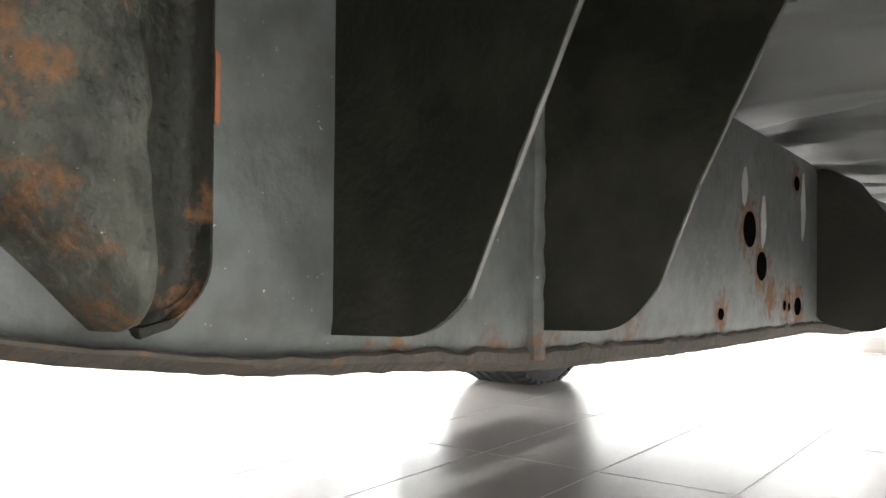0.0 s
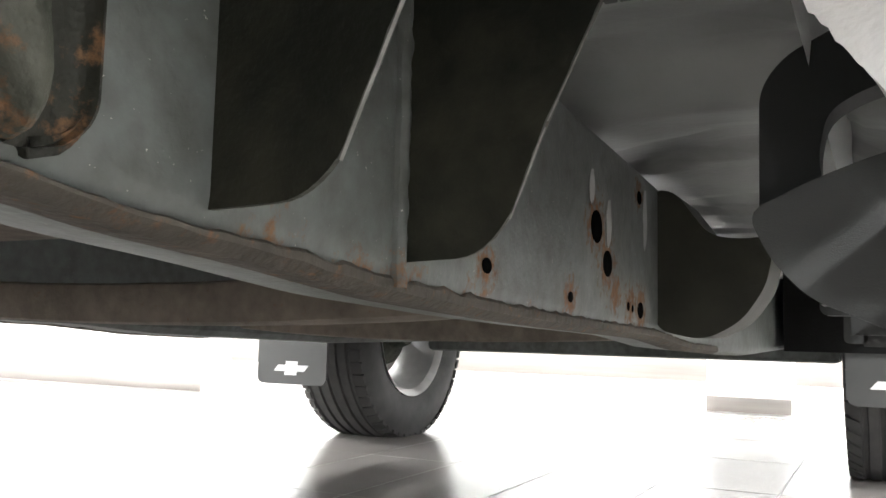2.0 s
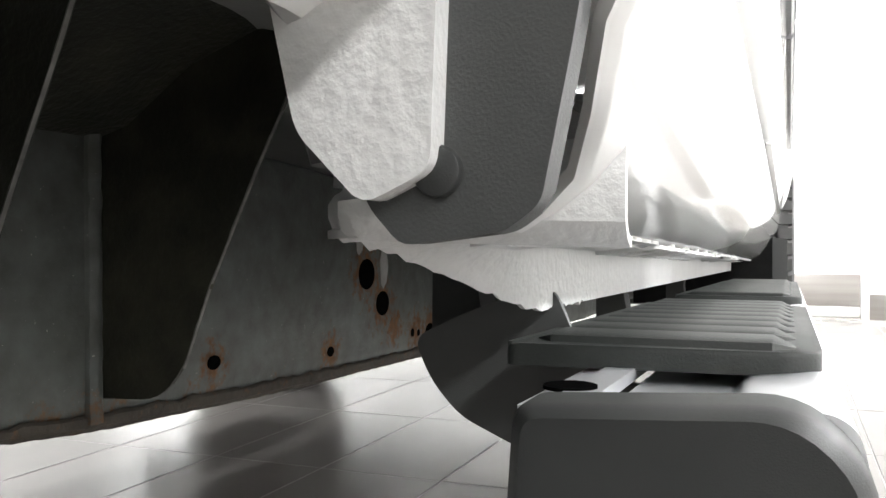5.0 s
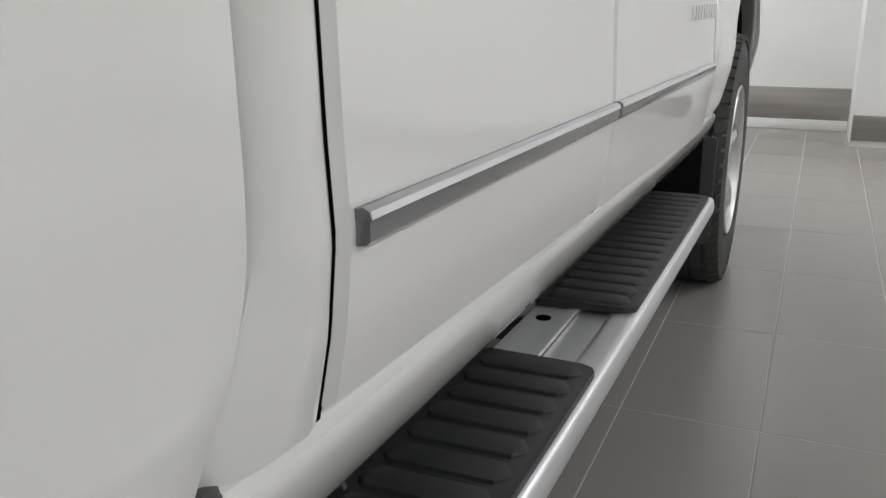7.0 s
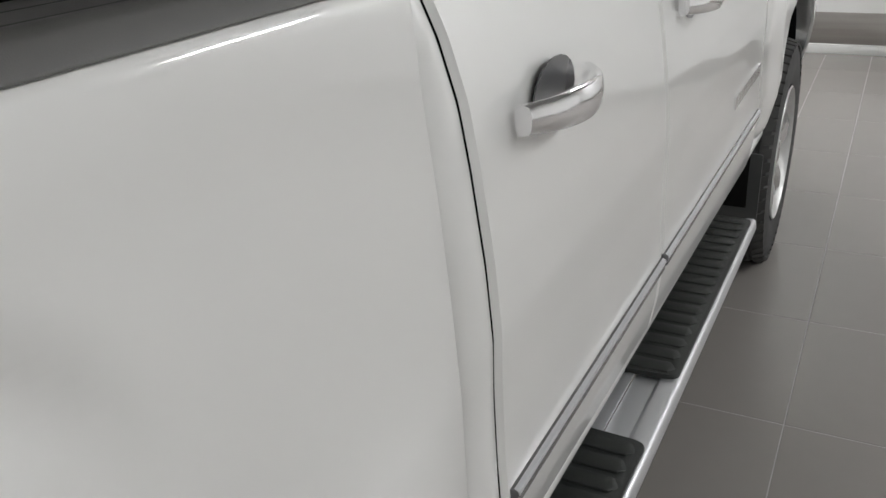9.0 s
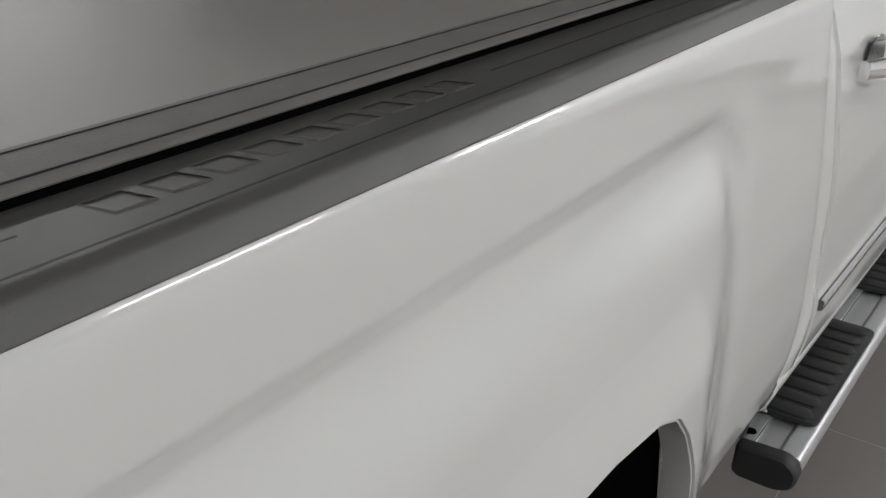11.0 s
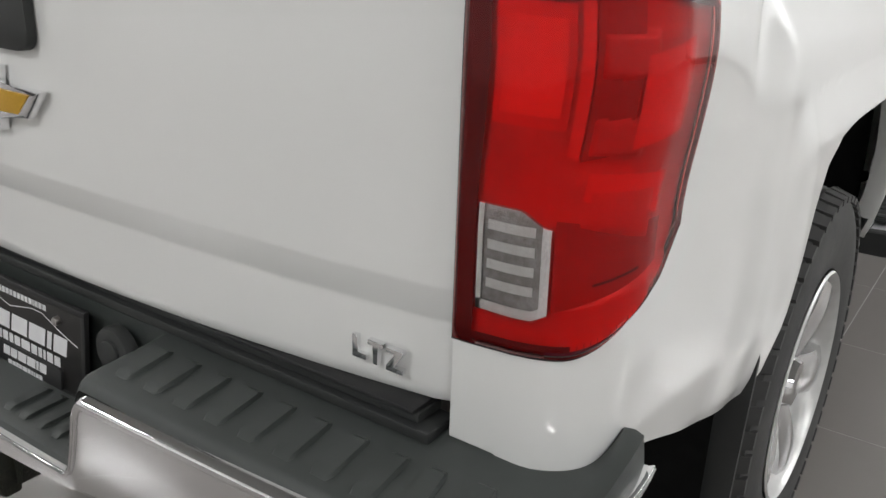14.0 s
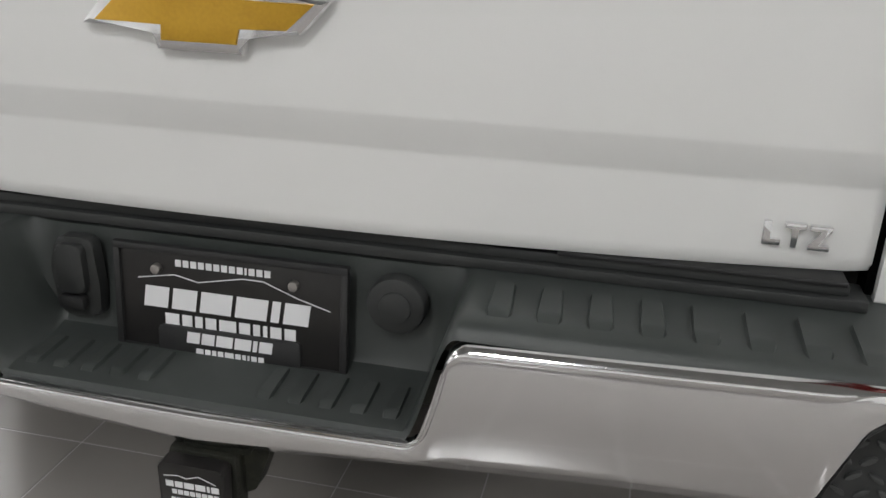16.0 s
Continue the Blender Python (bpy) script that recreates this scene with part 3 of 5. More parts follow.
def light_rows(side, s0, s1, zlo, zhi, off, ns=40, nz=24, shape=None):
    """Rows over a stretch of the lamp; the skin sinks to the paint along the lamp's border."""
    rows = []
    for s in np.linspace(s0, s1, ns):
        a, b = zlo(s), zhi(s)
        row = []
        for k in range(nz + 1):
            z = a + (b - a) * k / nz
            d = min(s, SL - s, light_top(s) - z, z - light_bottom(s))
            rise = step01(-0.004, 0.014, d)
            x, y, zz = bed_point(s, z, 0.002 + (off - 0.002) * rise + (shape(s, z) if shape else 0.0))
            row.append((side * x, y, zz))
        rows.append(row)
    return rows


def lamp_relief(s, z):
    """Pressed facets of the reflector: an upright ridge with steps and a sloping lower shelf."""
    ridge = 0.006 * step01(0.0, 0.01, min(s - 0.128, 0.19 - s, z - 1.10, 1.225 - z)) * (1 - 0.35 * (int((z - 1.1) / 0.04) % 2))
    brow = 0.008 * step01(0.0, 0.03, min(s - 0.12, 0.235 - s, z - 1.02 + 0.25 * (s - 0.12), 1.095 - z))
    shelf = 0.006 * step01(0.0, 0.012, 0.955 + 0.22 * (s - 0.13) - z) * step01(0.1, 0.14, s)
    return ridge + brow + shelf


for side in (1, -1):
    lamp = new("tail_light")
    lamp.parent = truck
    tagged(lamp, "red tail light with dark border and clear reverse lamp")
    top_in = lambda s: light_top(s) - 0.034 + 0.012 * step01(0.1, 0.2, s)
    low_in = lambda s: light_bottom(s) + 0.02
    bm = bmesh.new()
    surface(bm, light_rows(side, 0.001, 0.034, light_bottom, light_top, 0.0115, 10))
    surface(bm, light_rows(side, SL - 0.022, SL - 0.001, light_bottom, light_top, 0.0115, 10))
    surface(bm, light_rows(side, 0.034, SL - 0.022, top_in, light_top, 0.0115, 40, 10))
    surface(bm, light_rows(side, 0.034, SL - 0.022, light_bottom, low_in, 0.0115, 40, 10))
    part("lens_border", bm, MAROON, lamp, "dark red glossy border")
    part("back_shell", surface(bmesh.new(), light_rows(side, 0.001, SL - 0.001, light_bottom, light_top, 0.003)), MAROON, lamp)
    inner = (lambda s: light_bottom(s) + 0.014, lambda s: light_top(s) - 0.028 + 0.012 * step01(0.1, 0.2, s))
    part("reflector", surface(bmesh.new(), light_rows(side, 0.028, SL - 0.017, *inner, 0.0055, 90, 110, lamp_relief)), RED, lamp, "red faceted reflector", 60)
    part("brake_lamp", surface(bmesh.new(), light_rows(side, 0.038, 0.112, lambda s: 1.128, lambda s: light_top(s) - 0.037, 0.0075, 14, 10)), REDMID, lamp, "red brake lamp surround")
    part("brake_lens", surface(bmesh.new(), light_rows(side, 0.047, 0.105, lambda s: 1.14, lambda s: light_top(s) - 0.05, 0.0105, 14, 10)), REDHI, lamp, "brighter red brake lamp")
    # lit and shaded reflector facets, painted in lighter and deeper reds
    for nm, s0, s1, a, b, off, mat in (("lit_band", 0.1165, 0.127, lambda s: 1.1 + 0.6 * (0.127 - s), lambda s: light_top(s) - 0.034, 0.0118, REDMID),
                                       ("side_shade", 0.129, 0.17, lambda s: 1.1 + 0.25 * (s - 0.129), lambda s: light_top(s) - 0.03, 0.0095, REDSHADED),
                                       ("lit_side_panel", 0.172, 0.238, lambda s: 1.112 + 0.2 * (s - 0.172), lambda s: 1.2 + 0.25 * (s - 0.172), 0.0122, REDMID),
                                       ("shaded_lower_panel", 0.119, 0.24, lambda s: 0.94 + 0.35 * (s - 0.113), lambda s: 1.04 - 0.06 * (s - 0.113), 0.0112, REDSHADED)):
        part(nm, surface(bmesh.new(), light_rows(side, s0, s1, a, b, off, 14, 10)), mat, lamp)
    part("side_marker", surface(bmesh.new(), light_rows(side, 0.138, 0.225, lambda s: 1.062 - 0.25 * (s - 0.138), lambda s: 1.09 - 0.05 * (s - 0.138), 0.0128, 12, 8)), REDMID, lamp, "bright red side reflector")
    part("lamp_clip", surface(bmesh.new(), light_rows(side, 0.155, 0.205, lambda s: 0.972 + 0.25 * (s - 0.155), lambda s: 0.975 + 0.25 * (s - 0.155), 0.0131, 8, 2)), MAROON, lamp)
    rv = lambda off, s0, s1, a, b, ns=10, nz=6: surface(bmesh.new(), light_rows(side, s0, s1, a, b, off, ns, nz))
    top = lambda s: 1.047 - 0.016 * step01(0.084, 0.115, s)
    low = lambda s: 0.931 + 0.008 * step01(0.102, 0.116, s)
    reverse = part("reverse_lamp", rv(0.0088, 0.037, 0.116, low, top, 20, 20), SILVERREF, lamp, "clear ribbed reverse lamp")
    for k in range(4):
        z0 = 0.957 + k * 0.021
        part("rib", rv(0.0108, 0.05, 0.102, lambda s: z0, lambda s: z0 + 0.0105, 8, 3), WHITEREF, reverse)
    for s0, s1, a, b in ((0.037, 0.044, low, top), (0.108, 0.116, low, top), (0.037, 0.116, low, lambda s: low(s) + 0.011)):
        part("bright_edge", rv(0.0112, s0, s1, a, b, 12, 8), WHITEREF, reverse)
    part("clear_cover", rv(0.0145, 0.037, 0.116, low, top, 20, 20), CLEAR, reverse)
    ob = part("lens", surface(bmesh.new(), light_rows(side, 0.002, 0.0365, lambda s: light_bottom(s) + 0.002, lambda s: light_top(s) - 0.002, 0.0145, 8)
                              ), REDLENS, lamp, "glossy clear red lens")
    bm = bmesh.new()
    surface(bm, light_rows(side, 0.0365, 0.1165, top, lambda s: light_top(s) - 0.002, 0.0145, 20))
    surface(bm, light_rows(side, 0.0365, 0.1165, lambda s: light_bottom(s) + 0.002, low, 0.0145, 20, 8))
    surface(bm, light_rows(side, 0.1165, SL - 0.002, lambda s: light_bottom(s) + 0.002, lambda s: light_top(s) - 0.002, 0.0145, 30))
    lens = part("lens", bm, REDLENS, lamp, "glossy clear red lens")
    lens.visible_shadow = ob.visible_shadow = False
    part("seal", surface(bmesh.new(), light_rows(side, -0.001, SL + 0.001, lambda s: light_bottom(s) - 0.002, lambda s: light_top(s) + 0.002, 0.0015)), GASKET, lamp)
    part("gate_gap", loft(bmesh.new(), [[(side * x, y, z) for x, y in ((c - 0.0045, f), (c + 0.0045, f), (c + 0.0045, 0.08), (c - 0.0045, 0.08))] for z in np.linspace(0.74, 1.39, 60) for c, f in [(0.8015 - 0.022 * step01(1.29, 1.36, z), gate_y(0.79, z) + 0.0085)]]), BLACK, truck)

# ---------- four by four decal ----------
decal = new("side_decal")
decal.parent = truck
tagged(decal, "red, silver and black four-by-four decal")


def decal_place(off):
    return lambda u, v, w: bed_point(0.159 + u + S_SIDE, 1.296 + v, off + w)


FOUR_A = [(0.0, 0.019), (0.0, 0.034), (0.019, 0.055), (0.063, 0.055), (0.046, 0.034), (0.077, 0.034), (0.077, 0.055), (0.124, 0.055), (0.124, 0.034), (0.148, 0.036), (0.148, 0.019), (0.124, 0.019), (0.124, 0.0), (0.081, 0.0), (0.081, 0.019)]
RED_A = [(0.013, 0.023), (0.030, 0.050), (0.054, 0.051), (0.037, 0.0295), (0.091, 0.0295), (0.091, 0.051), (0.119, 0.051), (0.119, 0.030), (0.142, 0.031), (0.135, 0.0225), (0.119, 0.0225), (0.119, 0.003), (0.091, 0.003), (0.091, 0.0225)]
FOUR_B = [(0.187, 0.019), (0.177, 0.029), (0.189, 0.055), (0.234, 0.055), (0.218, 0.034), (0.250, 0.034), (0.246, 0.055), (0.288, 0.055), (0.293, 0.034), (0.315, 0.034), (0.320, 0.018), (0.299, 0.018), (0.304, 0.0), (0.262, 0.0), (0.258, 0.019)]
RED_B = [(0.193, 0.0225), (0.204, 0.050), (0.228, 0.051), (0.213, 0.0295), (0.262, 0.0295), (0.258, 0.051), (0.283, 0.051), (0.288, 0.030), (0.311, 0.030), (0.314, 0.0225), (0.292, 0.0225), (0.295, 0.003), (0.270, 0.003), (0.267, 0.0225)]
CROSS = [(0.106, 0.053), (0.139, 0.054), (0.152, 0.044), (0.158, 0.054), (0.178, 0.055), (0.167, 0.035), (0.196, 0.018), (0.171, 0.018), (0.158, 0.027), (0.151, 0.018), (0.127, 0.019), (0.148, 0.034)]
BAR_A = [(0.117, 0.051), (0.134, 0.051), (0.193, 0.0205), (0.175, 0.0205)]
BAR_B = [(0.164, 0.051), (0.173, 0.051), (0.150, 0.0205), (0.138, 0.0205)]


def grow(pts, k, du=0.0, dv=0.0):
    """The outline moved outward by k and shifted."""
    area = sum(pts[i - 1][0] * p[1] - p[0] * pts[i - 1][1] for i, p in enumerate(pts))
    k = k if area > 0 else -k
    out = []
    for i, p in enumerate(pts):
        a, b = Vector(pts[i - 1]), Vector(pts[(i + 1) % len(pts)])
        e1, e2 = (Vector(p) - a).normalized(), (b - Vector(p)).normalized()
        m = Vector((e1.y, -e1.x)) + Vector((e2.y, -e2.x))
        m = m / max(0.5, m.length_squared / 2)
        out.append((p[0] + m.x * k + du, p[1] + m.y * k + dv))
    return out


for edge, fills, mat, off in ((FOUR_A, [RED_A], DECRED, 0.0006), (FOUR_B, [RED_B], DECRED, 0.0006), (CROSS, [BAR_A, BAR_B], DECGRY, 0.0022)):
    part("outline", slab(bmesh.new(), grow(edge, 0.0014, -0.0006, -0.0008), decal_place(off), 0.0003), DECBLK, decal)
    part("border", slab(bmesh.new(), grow(edge, -0.0011), decal_place(off + 0.0004), 0.0003), DECSIL, decal)
    for n, f in enumerate(fills):
        part("figure", slab(bmesh.new(), f, decal_place(off + 0.0008 + 0.0004 * n), 0.0003), mat, decal)
# ---------- cab ----------
cab_prof = table([(0.50, 0.925), (0.56, 0.938), (0.60, 0.948), (0.62, 0.958), (0.635, 0.970), (0.65, 0.978), (0.69, 0.987), (0.74, 0.997), (0.80, 1.003), (0.86, 1.0), (0.95, 0.998), (1.02, 0.999), (1.1, 0.993), (1.2, 0.98), (1.26, 0.97), (1.32, 0.952), (1.37, 0.93)], 0.012)
RAKE = -0.05


def rake(y):
    return RAKE * (y - 2.1)


def cab_panel(side, y0, y1, z0, z1, round0=0.006, round1=0.006, pull=None, n=40, sweep=0.0):
    rows = []
    ys = [y0, y0 + 0.003, y0 + 0.008] + list(np.linspace(y0 + 0.02, y1 - 0.02, n)) + [y1 - 0.008, y1 - 0.003, y1]
    for y in ys:
        e = round0 * step01(y0 + 0.008, y0, y) + round1 * step01(y1 - 0.008, y1, y)
        row = []
        for z in list(np.linspace(z0, z1, 60)):
            p = pull(y, z) if pull else 0
            row.append((side * (cab_prof(z) - e - p), y - sweep * step01(0.82, 0.67, z) * (y1 - y) / (y1 - y0), z + rake(y) * step01(1.0, 0.62, z)))
        rows.append(row)
    return surface(bmesh.new(), rows)


for side in (1, -1):
    pillar = lambda y, z: 0.055 * (max(0, (2.09 - y)) / 0.06) ** 2 * 0.55
    thicken(part("cab_corner", cab_panel(side, 2.036, 2.099, 0.681, 1.37, 0.012, 0.004, pillar, 14, 0.05), WHITE, truck, "white rounded rear cab corner"), 0.01)
    for y0, y1, nm in ((2.107, 2.812, "rear"), (2.819, 3.93, "front")):
        door = part("door", cab_panel(side, y0, y1, 0.690, 1.37), WHITE, truck, "white " + nm + " door with body-side moulding")
        thicken(door, 0.015)
        # body-side moulding
        bm = bmesh.new()
        a, b = (2.12, 2.808) if nm == "rear" else (2.823, 3.91)
        rows = []
        for y in [a, a + 0.002] + list(np.linspace(a + 0.01, b - 0.01, 12)) + [b - 0.002, b]:
            t = 1 if a < y < b else 0.3
            zc = 0.804 + (rake(y) - rake(2.12)) * 0.42
            rows.append([(side * (cab_prof(0.80) + dx * t), y, zc + dz) for dx, dz in ((-0.006, 0.0115), (0.004, 0.0115), (0.0085, 0.009), (0.0095, 0.005), (0.0085, 0.0035), (0.0085, -0.009), (0.0055, -0.0115), (-0.006, -0.0115))])
        loft(bm, rows)
        part("moulding", bm, MOULD, door, "grey moulding with a bright upper edge")
        bm = bmesh.new()
        rows = [[(side * (cab_prof(0.80) + dx), y, 0.804 + (rake(y) - rake(2.12)) * 0.42 + dz) for dx, dz in ((0.004, 0.0122), (0.0092, 0.0097), (0.0104, 0.005), (0.0098, 0.0046), (0.0084, 0.0087), (0.003, 0.0112))] for y in np.linspace(a + 0.002, b - 0.002, 12)]
        loft(bm, rows)
        part("bright_strip", bm, BRIGHT, door)
        # handle
        hy = y0 + 0.085
        bm = bmesh.new()
        rows = []
        for t in np.linspace(0, 1, 15):
            out = 0.012 + 0.034 * math.sin(math.pi * min(1, max(0, t * 1.1 - 0.05))) ** 0.6
            hh = 0.016 + 0.004 * math.sin(math.pi * t)
            ring = rounded([(-0.008, -hh), (0.008, -hh), (0.011, 0), (0.008, hh), (-0.008, hh)], 0.006, 2)
            rows.append([(side * (cab_prof(1.2) + out + u), hy + 0.205 * t, 1.222 + v) for u, v in ring])
        loft(bm, rows)
        part("handle", bm, CHROME, door, "chrome pull handle")
        bm = bmesh.new()
        slab(bm, [(0.5 * math.cos(a) * 0.13, math.sin(a) * 0.04) for a in np.linspace(0, 2 * math.pi, 20)[:-1]], lambda u, v, w: (side * (cab_prof(1.2) + 0.001 + w), hy + 0.12 + u, 1.222 + v), 0.002)
        part("handle_cup", bm, MOULD, door)
    # dark gaps behind the door edges
    for y in (2.103, 2.8155, 3.934):
        bm = bmesh.new()
        rows = [[(side * (cab_prof(z) - 0.006), yy, z + rake(y) * step01(1.0, 0.62, z)) for z in np.linspace(0.68, 1.37, 40)] for yy in (y - 0.0055, y + 0.0055)]
        part("door_gap", surface(bm, rows), BLACK, truck)
    # rocker panel, with slots along its underside
    bm = bmesh.new()
    rear_edge = lambda z: 2.10 - 0.093 * step01(0.555, 0.615, z)
    sill = [(0.9, 0.549), (0.915, 0.556), (0.932, 0.569), (0.947, 0.587), (0.96, 0.608), (0.971, 0.628), (0.979, 0.65), (0.982, 0.662), (0.981, 0.670), (0.973, 0.675), (0.972, 0.686)]
    run = lambda z, t: rear_edge(z) + (4.28 - rear_edge(z)) * t
    surface(bm, [[(side * (x - 0.004 * (1 - step01(0, 0.003, t))), run(z, t), z + 0.6 * rake(run(z, t))) for x, z in sill] for t in [0, 0.001, 0.003, 0.006, 0.012, 0.02, 0.03] + list(np.linspace(0.05, 1, 20))])
    thicken(part("rocker_side", bm, WHITE, truck, "white painted rocker panel turned under"), 0.006)
    slots = [2.187, 2.36, 2.478, 2.58, 2.70, 2.80, 2.92, 3.04, 3.2, 3.36, 3.52]
    zf = lambda y: 0.547 - 0.03 * (y - 2.187)
    X0, X1 = 0.862, 0.912
    pan_z = lambda x, y: zf(y) + 0.1 * (x - 0.89)
    bm = bmesh.new()
    for a, b in zip([2.115] + [s + 0.04 for s in slots], [s - 0.04 for s in slots] + [4.28]):
        surface(bm, [[(side * x, y, pan_z(x, y)) for x in (X0, X1 - 0.012, X1)] for y in (a, b)])
    for s in slots:
        for sg in (1, -1):
            arc = [(0.888 + 0.0165 * math.cos(t), s + sg * 0.032 * math.sin(t)) for t in np.linspace(math.pi, 0, 13)]
            bm.faces.new([bm.verts.new((side * x, y, pan_z(x, y))) for x, y in [(X0, s), *arc, (X1, s), (X1, s + sg * 0.04), (X0, s + sg * 0.04)]])
    thicken(part("rocker_floor", bm, WHITE_RAW, truck, "slotted underside of the rocker panel"), 0.003, (0.9 * side, 3, 3))
    # near-black sheet over the slots, standing in for shade inside the hollow sill
    part("rocker_cavity_shade", boxed(min(side * 0.862, side * 0.915), max(side * 0.862, side * 0.915), 2.14, 4.2, 0.572, 0.575), LINER, truck)
    # sealed inner flange and its rounded rear end
    edge = lambda y: (0.861 - 0.06 * (1 - step01(2.105, 2.29, y)), 0.546 - 0.046 * step01(2.11, 2.29, y) - 0.02 * max(0, y - 2.3))
    bm = bmesh.new()
    rows = []
    for y in list(np.linspace(2.115, 2.4, 48)) + list(np.linspace(2.45, 4.28, 12)):
        ex, ez = edge(y)
        wob = 0.004 * noise.noise((y * 120, 0, 0)) if y < 2.5 else 0
        rows.append([(side * (X0 + (ex - X0) * t), y, pan_z(X0, y) + 0.001 + (ez - pan_z(X0, y)) * t + (wob if t > 0.9 else 0.0)) for t in (0, 0.15, 0.4, 0.7, 1.0)])
    surface(bm, rows)
    thicken(part("rocker_flange", bm, WHITE_RAW, truck, "sealed white rocker flange with ragged lower edge"), 0.004, (0.9 * side, 3, 3))
    bm = bmesh.new()
    rows = []
    for x in np.linspace(0.796, 0.945, 20):
        t = (x - 0.796) / 0.149
        zt, zb = 0.572 + 0.024 * t, 0.546 - 0.004 * t
        k = 0.02 * (1 - step01(0.796, 0.815, x))
        rows.append([(side * x, 2.118 + dy + k, z) for dy, z in ((0.0, zb), (-0.008, zb + 0.004), (-0.013, zb + 0.011), (-0.013, (zt + zb) / 2 + 0.004), (-0.007, zt - 0.004), (0.02, zt))])
    surface(bm, rows)
    thicken(part("rocker_end", bm, WHITE_RAW, truck, "wrinkled sealed end of the rocker"), 0.004, (0.9 * side, 3, 0.57))
    part("rocker_inner", surface(bmesh.new(), [[(side * x, y, z) for x, z in ((0.796, 0.572), (0.80, 0.61), (0.81, 0.69))] for y in (2.13, 3.0, 4.2)]), WHITE_RAW, truck)
    # dark corner guard under the bed front
    bm = bmesh.new()
    guard = [(0.886, 0.556), (0.897, 0.544), (0.93, 0.548), (0.941, 0.556), (0.95, 0.6), (0.957, 0.64), (0.97, 0.664), (0.983, 0.682), (0.982, 0.694), (0.958, 0.684), (0.93, 0.650), (0.905, 0.628), (0.87, 0.604)]
    slab(bm, rounded([(side * x, z) for x, z in guard], 0.004, 3), lambda u, v, w: (u, 1.992 + w, v), 0.014, 0.003)
    flap = part("corner_guard", bm, CAPMAT, truck, "dark plastic bed corner guard")
    bm = bmesh.new()
    slab(bm, [(0.008 * math.cos(q), 0.008 * math.sin(q)) for q in np.linspace(0, 2 * math.pi, 15)[:-1]], lambda u, v, w: (side * 0.91 + u, 1.991 - w, 0.566 + v), 0.003, 0.002)
    part("push_clip", bm, PLASTIC, flap)
    bm = bmesh.new()
    slab(bm, rounded([(side * x, z) for x, z in ((0.866, 0.579), (0.889, 0.556), (0.911, 0.566), (0.914, 0.64), (0.85, 0.65))], 0.006), lambda u, v, w: (u, 1.982 + w, v), 0.02, 0.003)
    part("bed_flange", bm, WHITE_RAW, truck, "white bed front flange")
    bm = bmesh.new()
    loft(bm, [[(side * (0.80 + r * math.cos(a)), 2.16 + r * math.sin(a), z) for a in np.linspace(0, 2 * math.pi, 17)[:-1]] for r, z in ((0.03, 0.585), (0.034, 0.6), (0.034, 0.66), (0.03, 0.7))])
    part("body_mount", bm, UNDER, truck, "grey rubber body mount")

# upper cab, hood and front
bm = bmesh.new()
loft(bm, [[(-0.925, 2.06, 1.372), (0.925, 2.06, 1.372), (0.925, 4.0, 1.372), (-0.925, 4.0, 1.372)], [(-0.70, 2.25, 1.86), (0.70, 2.25, 1.86), (0.70, 3.45, 1.86), (-0.70, 3.45, 1.86)]])
part("cab_glass", bm, GLASS, truck, "dark cab windows")
part("roof", boxed(-0.72, 0.72, 2.2, 3.5, 1.862, 1.9, 0.018), WHITE, truck)
for sx in (1, -1):
    for y0, y1, ty in ((2.06, 2.16, 2.27), (2.84, 2.9, 2.86), (3.88, 4.0, 3.4)):
        part("pillar", loft(bmesh.new(), [[(sx * 0.93, y0, 1.372), (sx * 0.93, y1, 1.372), (sx * 0.9, y1, 1.372), (sx * 0.9, y0, 1.372)], [(sx * 0.715, ty, 1.87), (sx * 0.715, ty + 0.06, 1.87), (sx * 0.69, ty + 0.06, 1.87), (sx * 0.69, ty, 1.87)]]), WHITE, truck)
rows = [[(x, y, 1.2 + 0.12 * step01(5.5, 4.0, y) + 0.03 * (1 - (x / 0.9) ** 2)) for x in np.linspace(-0.92, 0.92, 13)] for y in np.linspace(3.98, 5.48, 12)]
thicken(part("hood", surface(bmesh.new(), rows), WHITE, truck), 0.02, (0, 4.5, 0))
part("grille", boxed(-0.75, 0.75, 5.46, 5.52, 0.72, 1.2, 0.03), CHROME, truck)
part("front_bumper", boxed(-0.97, 0.97, 5.42, 5.62, 0.45, 0.7, 0.06, 3), CHROME, truck)
farch = table([(FAX - 0.53, 0.5), (FAX - 0.5, 0.7), (FAX - 0.45, 0.86), (FAX - 0.36, 0.96), (FAX - 0.2, 1.0), (FAX + 0.2, 1.0), (FAX + 0.36, 0.96), (FAX + 0.45, 0.86), (FAX + 0.5, 0.7), (FAX + 0.53, 0.5)], 0.015)
